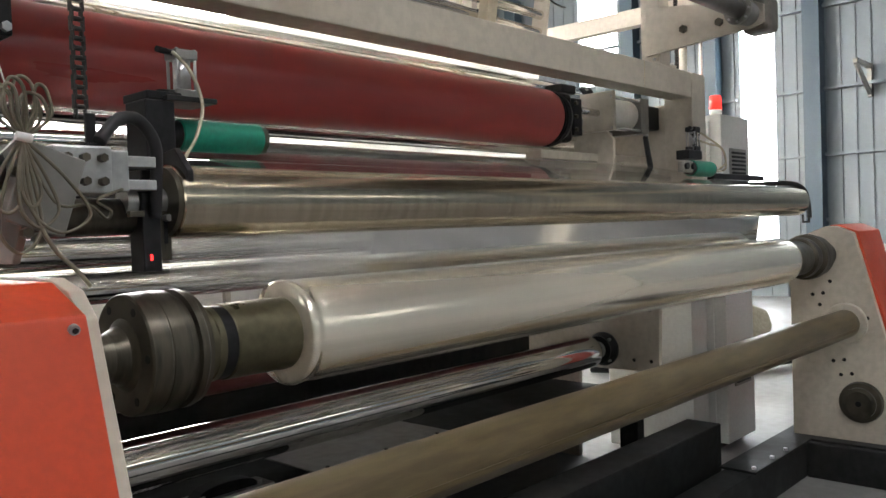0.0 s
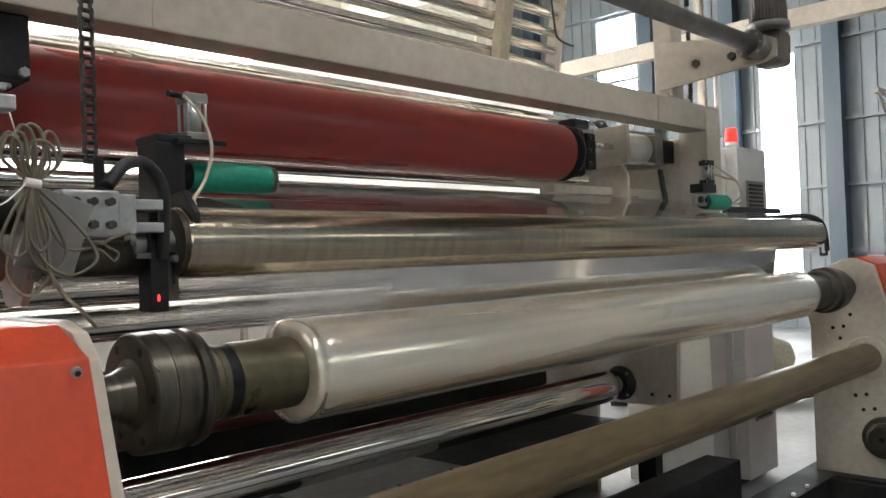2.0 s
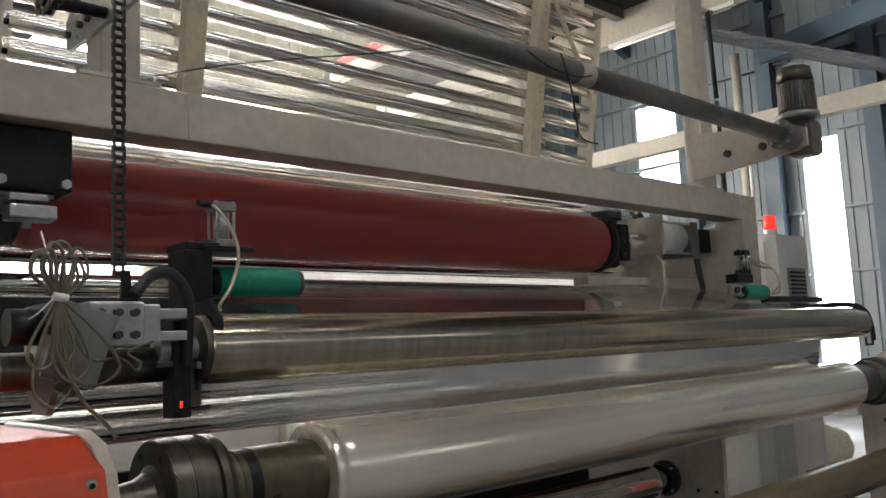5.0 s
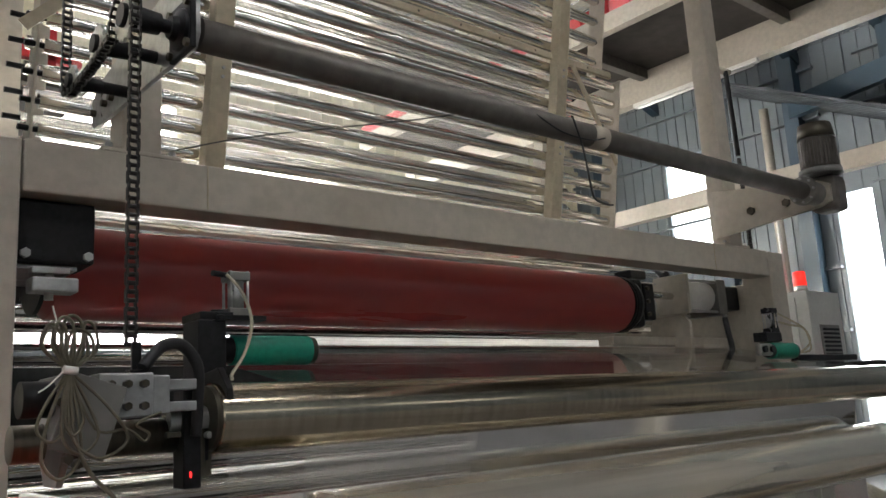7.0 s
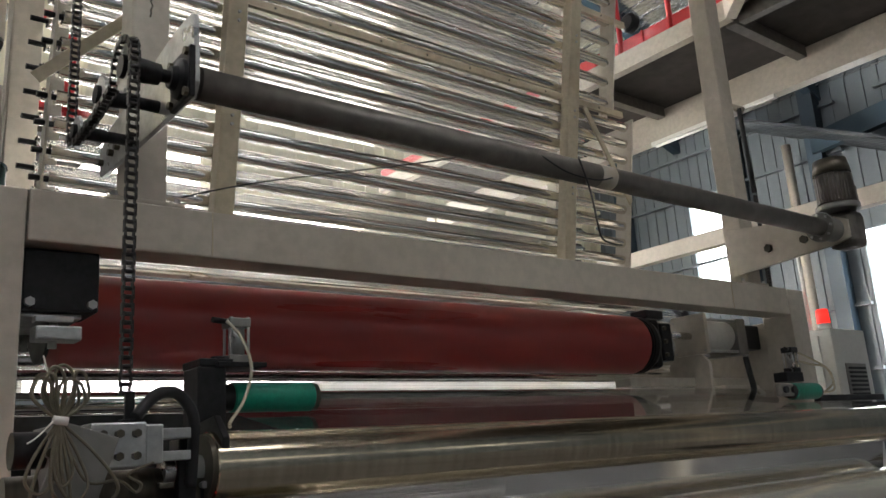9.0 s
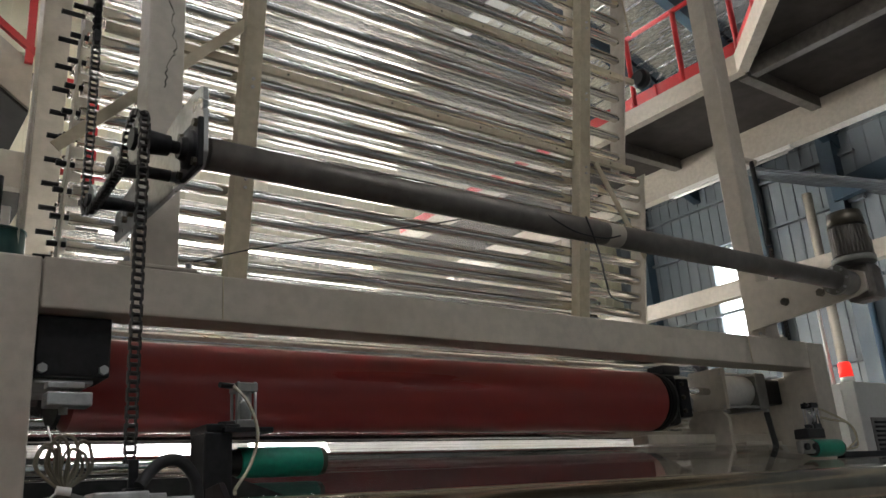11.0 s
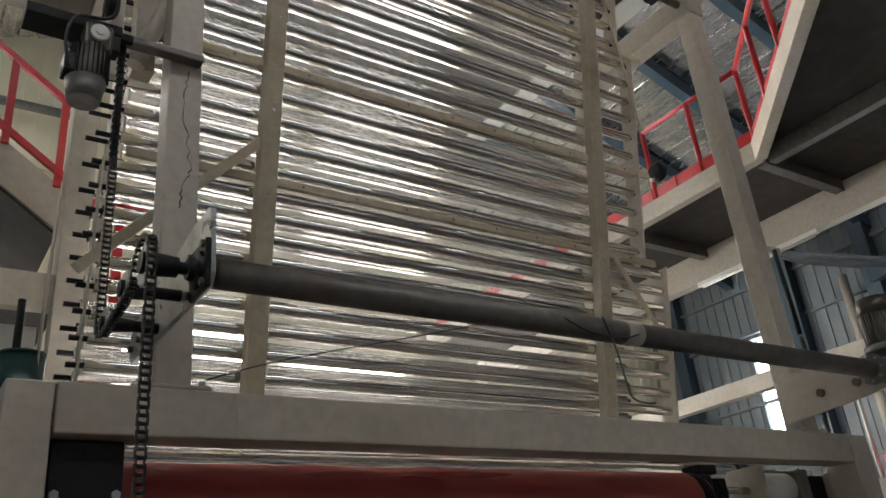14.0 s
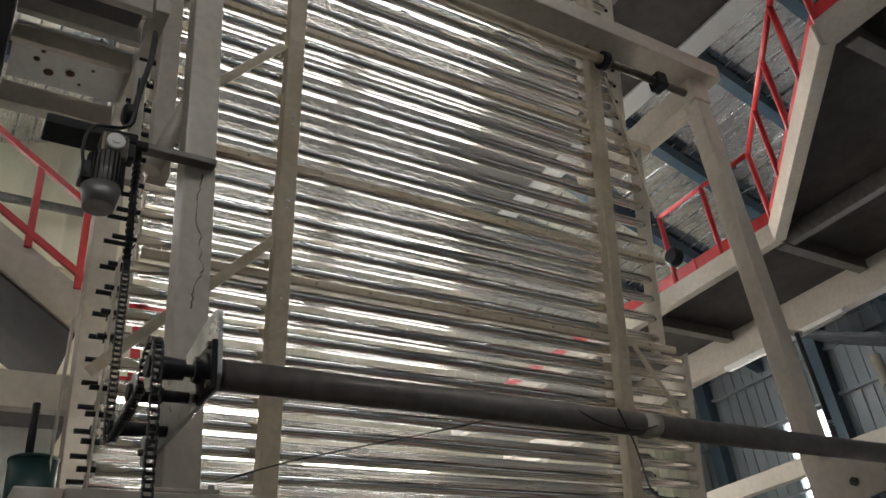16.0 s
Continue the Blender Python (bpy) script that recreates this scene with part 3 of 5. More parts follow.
def roller(name, x0, x1, y, z, r, material, label, edge=0.004, journal=0.03, jl=0.12, end_mat=None):
    """A roller as one turned body with journals in bearings; its axis carries its origin."""
    t = thing(name, label, "roller", at=(0, y, z))
    part("shell", made(lathe_in, [(x0, r - edge), (x0 + edge, r), (x1 - edge, r), (x1, r - edge)], 0, 0, 64), material, t)
    for a, b in ((x0 - jl, x0), (x1, x1 + jl)):
        part("journal", made(lathe_in, [(a, journal), (b, journal)], 0, 0, 24), STEEL, t)
    if end_mat:
        for a, b in ((x0 - 0.012, x0 + 0.001), (x1 - 0.001, x1 + 0.012)):
            part("end_disc", made(lathe_in, [(a, r * 0.93), (b, r * 0.93)], 0, 0, 48), end_mat, t)
    return t


RED_ROLL = roller("nip_roller", 0.76, 3.625, 2.56, 2.12, 0.150, RED_RUBBER, "large red rubber covered nip roller", edge=0.03, journal=0.05, jl=0.3, end_mat=BLACK)
METAL_ROLL = roller("guide_roller", 0.908, 4.68, 1.64, 1.635, 0.080, BRUSHED, "brushed metal guide roller above the film roll", edge=0.003, journal=0.03, jl=0.1, end_mat=OIL_STEEL)
roller("chrome_roller", 0.66, 4.45, 2.93, 2.345, 0.085, WHITE_CHROME, "chrome roller whitened by colour behind the red nip roller", jl=0.15)
roller("chrome_roller", 0.66, 4.45, 2.80, 2.07, 0.115, WHITE_CHROME, "chrome roller whitened by colour low behind the red nip roller", jl=0.15)
roller("chrome_roller", 0.6, 4.30, 2.76, 0.76, 0.097, CHROME, "long chrome roller low in the frame", jl=0.16, end_mat=BLACK)
roller("chrome_roller", 0.6, 4.45, 2.62, 1.53, 0.062, CHROME, "chrome guide roller behind the film roll", jl=0.16)
roller("chrome_roller", 0.6, 4.45, 2.70, 1.405, 0.062, CHROME, "lower chrome guide roller behind the film roll", jl=0.16)
# roller added for a dark red band; its colour already holds the shade
roller("nip_roller", 0.66, 4.45, 2.86, 1.06, 0.125, SHADED_RED, "added red rubber roller behind the film roll, coloured as in shade", jl=0.15)
roller("chrome_roller", 0.6, 4.45, 2.45, 1.848, 0.035, CHROME, "thin guide roller carrying the web", jl=0.16)


def bearing(name, x, y, z, r, material, label):
    t = thing(name, label, "bearing", "roller bearings")
    part("housing", made(lathe_in, [(x - 0.03, r), (x - 0.02, r), (x + 0.02, r * 1.25), (x + 0.035, r * 1.25)], y, z, 32), material, t)
    part("hub", made(lathe_in, [(x - 0.05, r * 0.6), (x - 0.03, r * 0.6)], y, z, 24), STEEL, t)
    ring = [(r * 1.05 * math.cos(math.pi / 4 + k * math.pi / 2), r * 1.05 * math.sin(math.pi / 4 + k * math.pi / 2)) for k in range(4)]
    bolts(t, [((x + 0.005, y + a, z + b), (x - 0.015, y + a, z + b)) for a, b in ring], 0.011, STEEL)


bearing("bearing", 4.44, 2.76, 0.76, 0.085, BLACK, "black flanged bearing of the low chrome roller")
bearing("bearing", 4.565, 2.93, 2.365, 0.06, BLACK, "black bearing of the chrome roller")
bearing("bearing", 4.565, 2.62, 1.53, 0.05, BLACK, "black bearing of the guide roller")


def nip_carriage():
    """Black bearing block of the red roller with its air cylinder, right side, and the black box at the left."""
    t = thing("nip_carriage", "black bearing block of the red nip roller", "bearing block")
    part("block", boxes((3.655, 3.75, 2.46, 2.68, 1.99, 2.25), bevel=0.025), BLACK, t)
    part("cap", made(lathe_in, [(3.628, 0.11), (3.635, 0.145), (3.66, 0.15), (3.69, 0.14)], 2.56, 2.12, 40), BLACK, t)
    part("clamp", boxes((3.66, 3.80, 2.47, 2.58, 2.252, 2.30), (3.752, 3.84, 2.46, 2.54, 2.03, 2.23), bevel=0.008), BLACK, t)
    bolts(t, [((3.77, 2.46, z), (3.77, 2.445, z)) for z in (2.06, 2.13, 2.2)], 0.012, OIL_STEEL)
    part("slide_rail", boxes((3.5, 4.6, 2.5, 2.6, 1.9, 1.945)), CREAM, t, "cream slide rail")
    part("slide_bracket", boxes((4.25, 4.6, 2.45, 2.62, 1.78, 1.9)), CREAM, t)
    gus = [(2.40, 1.80), (2.40, 2.02), (2.46, 2.09), (2.60, 2.09), (2.66, 2.02), (2.66, 1.80)]
    part("gusset", made(prism_in, gus, 4.05, 4.075, 0.003), CREAM, t)
    c = thing("air_cylinder", "white air cylinder pressing the nip roller", "air cylinder")
    part("barrel", rods(((4.05, 2.48, 2.175), (4.33, 2.48, 2.175), 0.088), seg=28), WHITE, c)
    part("end_plate", boxes((4.02, 4.05, 2.375, 2.59, 2.065, 2.285)), CREAM, c)
    part("end_plate", boxes((4.33, 4.42, 2.375, 2.59, 2.065, 2.268)), GREY_STEEL, c)
    for y in (2.388, 2.575):
        for z in (2.08, 2.252):
            part("tie_rod", rods(((4.02, y, z), (4.43, y, z), 0.008), seg=8), STEEL, c)
    part("piston_rod", rods(((3.84, 2.48, 2.17), (4.02, 2.48, 2.17), 0.02)), CHROME, c)
    part("mount", boxes((4.421, 4.6, 2.40, 2.57, 2.1, 2.24), bevel=0.01), BLACK, c)
    part("fitting", rods(((4.4, 2.42, 2.1), (4.4, 2.38, 2.05), 0.014)), STEEL, c)
    part("air_hose", made(hose_in, [(4.4, 2.39, 2.05), (4.37, 2.36, 1.95), (4.32, 2.32, 1.86), (4.24, 2.3, 1.82), (4.5, 2.3, 1.80)], 0.016), RUBBER, c)
    b = thing("nip_drive_box", "black bearing housing at the near end of the nip roller", "bearing block")
    part("housing", boxes((0.63, 0.835, 2.24, 2.6, 2.09, 2.265), bevel=0.006), BLACK, b)
    part("foot", boxes((0.64, 0.8, 2.28, 2.5, 2.075, 2.089), (0.66, 0.76, 2.2, 2.24, 2.05, 2.07)), STEEL, b)
    bolts(b, [((x, 2.241, 2.11), (x, 2.225, 2.11)) for x in (0.815, 0.65)], 0.014, STEEL)
    part("adjuster", rods(((0.71, 2.22, 2.05), (0.71, 2.22, 1.98), 0.012)), STEEL, b)
    part("clamp", boxes((0.66, 0.78, 2.19, 2.26, 2.0, 2.04), bevel=0.005), STEEL, b)


nip_carriage()


# ---- film webs ----
def strip(pts, x0, x1, cuts=24):
    """A thin web through pairs of y and z, between x0 and x1, with a slight flutter."""
    bm = bmesh.new()
    rows = []
    for y, z in pts:
        rows.append([bm.verts.new((x0 + (x1 - x0) * k / cuts, y + 0.00015 * noise.noise((k * 0.4, y * 3, z * 3)), z + 0.0001 * noise.noise((k * 0.5, y * 9, 3)))) for k in range(cuts + 1)])
    for a, b in zip(rows, rows[1:]):
        for k in range(cuts):
            bm.faces.new((a[k], a[k + 1], b[k + 1], b[k])).smooth = True
    return bm


def line(a, b, n):
    return [(a[0] + (b[0] - a[0]) * k / n, a[1] + (b[1] - a[1]) * k / n) for k in range(n + 1)]


single("film_web", strip(line((1.65, 1.7165), (2.43, 1.883), 10), 1.10, 4.45), FILM_TIGHT, "clear plastic web running back to the nip roller", "plastic film")
single("film_web", strip(line((1.722, 1.62), (1.767, 1.33), 8), 1.215, 4.42), FILM, "clear plastic web dropping onto the wound roll", "plastic film")
single("film_web", strip(line((2.2, 1.72), (2.2, 1.22), 10), 1.22, 4.5), FILM, "wide clear plastic web behind the wound roll", "plastic film")

# web added to brighten the band behind the red roller
single("film_web", strip(line((3.12, 1.92), (3.06, 2.60), 8), 0.72, 4.30), FILM_WHITE, "added milky web with painted light streaks rising behind the red nip roller", "plastic film")


# ---- wound roll on its shaft, one turning body ----
def wound_roll():
    y, z = 1.64, 1.317
    t = thing("film_roll", "wound roll of clear plastic film on a steel core shaft", "film roll", at=(0, y, z))
    prof = [(1.196, 0.089), (1.196, 0.121), (1.200, 0.127), (1.208, 0.1295), (1.218, 0.128), (1.226, 0.1245), (1.236, 0.1235), (1.246, 0.1255), (1.275, 0.127), (4.40, 0.124), (4.425, 0.122), (4.438, 0.114), (4.44, 0.089)]
    part("film", made(lathe_in, prof, 0, 0, 96, sharp=False), WOUND, t, "glossy wound clear film")
    part("core", made(lathe_in, [(1.022, 0.086), (1.025, 0.087), (4.52, 0.087)], 0, 0, 64), CORE_STEEL, t, "olive stained core tube")
    part("sleeve", made(lathe_in, [(0.938, 0.083), (0.975, 0.083), (0.978, 0.0855), (0.992, 0.0855)], 0, 0, 64), CORE_STEEL, t)
    part("grease_band", made(lathe_in, [(0.992, 0.0835), (1.022, 0.0835)], 0, 0, 64), BLACK, t, "black greasy band round the core")
    part("chuck", made(lathe_in, [(0.796, 0.124), (0.800, 0.128), (0.838, 0.130), (0.839, 0.1285), (0.842, 0.1285), (0.843, 0.130), (0.884, 0.130), (0.886, 0.118), (0.904, 0.118), (0.906, 0.129), (0.922, 0.129), (0.925, 0.126), (0.936, 0.124), (0.938, 0.10)], 0, 0, 72), OIL_STEEL, t, "stepped steel chuck with worn rims")
    part("shaft_end", made(lathe_in, [(0.61, 0.042), (0.72, 0.044), (0.76, 0.05), (0.785, 0.062), (0.797, 0.078)], 0, 0, 40), OIL_STEEL, t)
    for k in range(6):
        a = 2 * math.pi * k / 6
        part("bolt_hole", rods(((0.7945, 0.105 * math.cos(a), 0.105 * math.sin(a)), (0.805, 0.105 * math.cos(a), 0.105 * math.sin(a)), 0.009), seg=12), BLACK, t)
    for x, a, l in ((0.80, 0.4, 0.012), (0.845, 2.2, 0.016), (1.10, 1.0, 0.02), (1.16, 3.4, 0.012), (1.04, 4.6, 0.016)):
        r = 0.1285 if x < 0.98 else 0.0858
        part("grease_mark", rods(((x - l / 2, r * math.cos(a), r * math.sin(a)), (x + l / 2, r * math.cos(a + 0.2), r * math.sin(a + 0.2)), 0.0016), seg=6), CORE_STEEL, t)
    part("chuck", made(lathe_in, [(4.52, 0.095), (4.70, 0.095), (4.71, 0.112), (4.76, 0.114), (4.765, 0.105), (4.80, 0.105), (4.81, 0.128), (4.86, 0.130), (4.865, 0.12), (4.95, 0.12), (4.97, 0.08), (5.11, 0.08)], 0, 0, 64), OIL_STEEL, t, "dark steel chuck at the far stand")
    return t


FILM_ROLL = wound_roll()


# ---- winder stands ----
def stands():
    t = thing("winder_stand", "cream winder stand plate with an orange cover", "winder stand")
    prof = [(1.80, 1.40), (1.77, 1.424), (1.62, 1.486), (1.56, 1.486), (1.467, 1.445), (1.306, 0.837), (1.17, 0.215), (1.83, 0.215), (1.83, 1.10), (1.86, 1.22), (1.84, 1.34)]
    part("plate", made(prism_in, prof, 5.115, 5.16, 0.003), CREAM, t)
    cov = [(y - 0.012, z + 0.006) for y, z in prof[2:7]] + [(1.75, 0.25), (1.75, 1.35)]
    part("cover", made(prism_in, cov, 5.165, 5.6, 0.006), ORANGE, t, "bright orange sheet metal cover")
    for y, z in ((1.64, 1.09), (1.70, 1.08), (1.60, 1.16), (1.53, 0.70), (1.59, 0.69), (1.49, 0.62), (1.55, 0.61), (1.66, 1.02), (1.4, 0.95)):
        part("bolt_hole", rods(((5.113, y, z), (5.118, y, z), 0.011), seg=12), BLACK, t)
    part("tube_flange", made(lathe_in, [(5.085, 0.115), (5.09, 0.12), (5.114, 0.12)], 1.515, 0.915, 32), CREAM, t)
    part("drive_wheel", made(lathe_in, [(5.05, 0.07), (5.06, 0.09), (5.075, 0.09), (5.08, 0.115), (5.114, 0.12)], 1.44, 0.46, 40), OIL_STEEL, t, "dark round drive hub")
    part("wheel_pin", made(lathe_in, [(5.045, 0.016), (5.052, 0.016)], 1.44, 0.46, 16), BLACK, t)
    l = thing("winder_stand", "winder stand with a large orange cover beside the chuck", "winder stand")
    prof = [(1.9, 1.495), (1.45, 1.495), (1.375, 1.476), (1.326, 1.43), (1.241, 1.176), (0.93, 0.215), (1.9, 0.215)]
    part("plate", made(prism_in, prof, 0.578, 0.605, 0.003), CREAM, l)
    cov = [(1.9, 1.49), (1.43, 1.49), (1.305, 1.440), (1.215, 1.155), (0.915, 0.225), (1.9, 0.225)]
    part("cover", made(prism_in, cov, -0.15, 0.577, 0.004), ORANGE, l, "bright orange sheet metal cover")
    bm = bmesh.new()
    rod_in(bm, (0.545, 1.276, 1.420), (0.545, 1.284, 1.423), 0.0085, 16)
    part("screw", bm, STEEL, l)
    bm = bmesh.new()
    rod_in(bm, (0.545, 1.2735, 1.419), (0.545, 1.2765, 1.420), 0.005, 6)
    part("screw_socket", bm, BLACK, l)
    c = thing("cross_tube", "dusty olive painted cross tube between the winder stands", "tube")
    part("tube", made(lathe_in, [(0.606, 0.082), (5.09, 0.082)], 1.515, 0.915, 40), TUBE_PAINT, c)
    part("seam_strip", boxes((0.62, 5.0, 1.43, 1.436, 0.885, 0.90), bevel=0.001), TUBE_PAINT, c)
    b = thing("base_frame", "dark painted steel base frame on the floor", "machine base")
    part("rail", boxes((-0.2, 5.7, 1.72, 1.88, 0.0, 0.21), bevel=0.006), DARK_FRAME, b)
    part("cross_rail", boxes((5.0, 5.7, 0.5, 1.715, 0.0, 0.21), bevel=0.006), DARK_FRAME, b)
    part("cross_rail", boxes((-0.2, 0.65, 0.6, 1.715, 0.0, 0.21), bevel=0.006), DARK_FRAME, b)
    part("top_plate", boxes((4.2, 5.68, 1.70, 1.9, 0.212, 0.226)), DARK_FRAME, b)
    part("top_plate", boxes((5.03, 5.3, 0.9, 1.70, 0.212, 0.226)), DARK_FRAME, b)
    part("platform_rail", boxes((0.65, 4.35, 1.95, 2.15, 0.0, 0.42), bevel=0.006), DARK_FRAME, b)
    bolts(b, [((x, 1.73, 0.226), (x, 1.73, 0.24)) for x in (4.25, 4.5, 4.7)], 0.012, STEEL)
    part("hole_rim", made(lathe_in, [(4.993, 0.05), (5.002, 0.05)], 1.1, 0.11, 24), BLACK, b)


stands()


def front_bars():
    b = thing("tread_bar", "worn grey steel bar along the foot of the machine", "steel bar")
    part("bar", boxes((0.65, 4.55, 2.42, 2.60, 0.585, 0.60), bevel=0.003), GREY_STEEL, b)
    part("web", boxes((0.65, 4.55, 2.425, 2.435, 0.46, 0.584), bevel=0), DARK_FRAME, b)
    part("leg", boxes((0.7, 0.78, 2.44, 2.56, 0, 0.584)), DARK_FRAME, b)
    part("leg", boxes((4.3, 4.38, 2.44, 2.56, 0, 0.584)), DARK_FRAME, b)
    part("tread_plate", boxes((2.05, 2.86, 2.605, 2.99, 0.588, 0.594), bevel=0.001), GREY_STEEL, b)
    for x in (2.12, 2.45, 2.78):
        part("screw", rods(((x, 2.63, 0.594), (x, 2.63, 0.598), 0.009), seg=10), BLACK, b)
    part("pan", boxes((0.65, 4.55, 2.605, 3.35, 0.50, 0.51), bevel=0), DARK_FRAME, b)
    c = thing("bearing_saddle", "curved dark steel bearing saddle under the roller", "bracket")
    bm = bmesh.new()
    arc = [(0.15 * math.cos(math.pi * (0.22 + 0.56 * k / 8)), 0.05 + 0.045 * math.sin(math.pi * (0.22 + 0.56 * k / 8))) for k in range(9)]
    prism_in(bm, arc + [(-0.15, 0.05), (0.15, 0.05)], -0.035, 0.035, 0.002)
    bm.transform(Matrix.Translation((1.78, 2.86, 0.49)) @ Matrix.Rotation(math.pi / 2, 4, "Z"))
    part("saddle", bm, DARK_FRAME, c)
    part("foot", boxes((1.62, 1.98, 2.80, 2.93, 0.511, 0.54)), GREY_STEEL, c)
    for x in (1.66, 1.92):
        bolts(c, [((x, 2.82, 0.54), (x, 2.82, 0.556))], 0.01, STEEL)
    g = thing("vent_grille", "small slotted metal grille plate under the roller", "grille")
    for k in range(4):
        part("slat", boxes((1.42 + k * 0.03, 1.437 + k * 0.03, 2.78, 2.92, 0.512, 0.518), bevel=0.001), WHITE, g)
    part("frame", boxes((1.40, 1.56, 2.76, 2.778, 0.511, 0.52), bevel=0.001), STEEL, g)


front_bars()

# ---- pinch units on the web ----
def green_pinch(x0, x1, near):
    y, z, r = 1.87, 1.812, 0.040
    t = thing("pinch_roller", "green rubber pinch roller on its pivoting arm", "pinch roller", "edge pinch rollers")
    part("rubber", made(lathe_in, [(x0, r - 0.003), (x0 + 0.003, r), (x1 - 0.003, r), (x1, r - 0.003)], y, z, 40), GREEN_RUBBER, t)
    part("end_cap", made(lathe_in, [(x1, r * 0.95), (x1 + 0.014, r * 0.93)], y, z, 32), OIL_STEEL, t)
    part("end_cap", made(lathe_in, [(x0 - 0.03, 0.032), (x0, 0.036)], y, z, 32), BLACK, t)
    part("axle", made(lathe_in, [(x0 - 0.09, 0.012), (x0 - 0.03, 0.012)], y, z, 16), STEEL, t)
    c = thing("air_cylinder", "small grey air cylinder over the pinch roller", "air cylinder", "pinch cylinders")
    if near:
        part("pivot_block", boxes((x0 - 0.1, x0 - 0.05, y - 0.035, y + 0.035, z - 0.04, z + 0.04), bevel=0.01), STEEL, t)
        part("bracket_plate", boxes((0.955, 1.03, 1.80, 1.90, 1.68, 1.884), bevel=0.004), BLACK, t, "black bracket plate")
        part("bracket_top", boxes((0.96, 1.05, 1.80, 1.92, 1.885, 1.905), bevel=0.003), BLACK, t)
        part("top_shelf", boxes((1.0, 1.135, 1.78, 1.90, 1.882, 1.895), bevel=0.002), BLACK, t)
        cx, cy, z0 = 1.078, 1.845, 1.897
    else:
        part("arm", boxes((x0 - 0.14, x0 - 0.02, y - 0.03, y + 0.0, z - 0.025, z + 0.035), bevel=0.01), GREY_STEEL, t)
        part("bracket_top", boxes((x0 - 0.05, x0 + 0.1, y - 0.02, y + 0.05, z + 0.045, z + 0.09), bevel=0.004), BLACK, t)
        for dx in (-0.11, -0.04):
            part("pivot", rods(((x0 + dx, y - 0.031, z + 0.005), (x0 + dx, y - 0.045, z + 0.005), 0.016)), BLACK, t)
        part("tail", boxes((x1 + 0.015, 4.8, y - 0.02, y + 0.02, z - 0.05, z - 0.02), bevel=0.004), BLACK, t)
        cx, cy, z0 = x0 + 0.06, y + 0.01, z + 0.09
    part("barrel", rods(((cx, cy, z0 + 0.02), (cx, cy, z0 + 0.10), 0.021), seg=24), STEEL, c)
    part("head", boxes((cx - 0.03, cx + 0.03, cy - 0.028, cy + 0.028, z0 + 0.095, z0 + 0.12), bevel=0.003), GREY_STEEL if near else BLACK, c)
    part("foot", boxes((cx - 0.03, cx + 0.03, cy - 0.028, cy + 0.028, z0, z0 + 0.022), bevel=0.003), GREY_STEEL if near else BLACK, c)
    for sx in (-1, 1):
        for sy in (-1, 1):
            part("tie_rod", rods(((cx + sx * 0.024, cy + sy * 0.022, z0), (cx + sx * 0.024, cy + sy * 0.022, z0 + 0.122), 0.004), seg=8), STEEL, c)
    part("port", rods(((cx - 0.03, cy - 0.01, z0 + 0.11), (cx - 0.075, cy - 0.02, z0 + 0.112), 0.008), seg=10), BLACK, c)
    part("port", rods(((cx - 0.03, cy - 0.01, z0 + 0.01), (cx - 0.075, cy - 0.02, z0 + 0.005), 0.011), seg=10), BLACK, c)
    if near:
        part("air_hose", made(hose_in, [(cx - 0.04, cy - 0.03, z0 + 0.108), (cx - 0.012, cy - 0.06, z0 + 0.06), (cx + 0.005, cy - 0.08, z0 - 0.02), (cx - 0.02, cy - 0.09, z0 - 0.10), (cx - 0.07, cy - 0.12, z0 - 0.155), (cx - 0.09, cy - 0.16, z0 - 0.17)], 0.0045), CLEAR_HOSE, c, "clear air hose")
    else:
        for dz in (0.0, 0.03):
            part("air_hose", made(hose_in, [(cx + 0.02, cy, z0 + 0.11 - dz * 1.6), (cx + 0.14, cy - 0.02, z0 + 0.07 - dz), (cx + 0.28, cy - 0.03, z0 + 0.02), (cx + 0.32, cy - 0.03, z0 - 0.05 - dz), (cx + 0.22, cy - 0.02, z0 - 0.10)], 0.005), CLEAR_HOSE, c, "clear air hose")


green_pinch(1.072, 1.31, True)
green_pinch(3.89, 4.11, False)


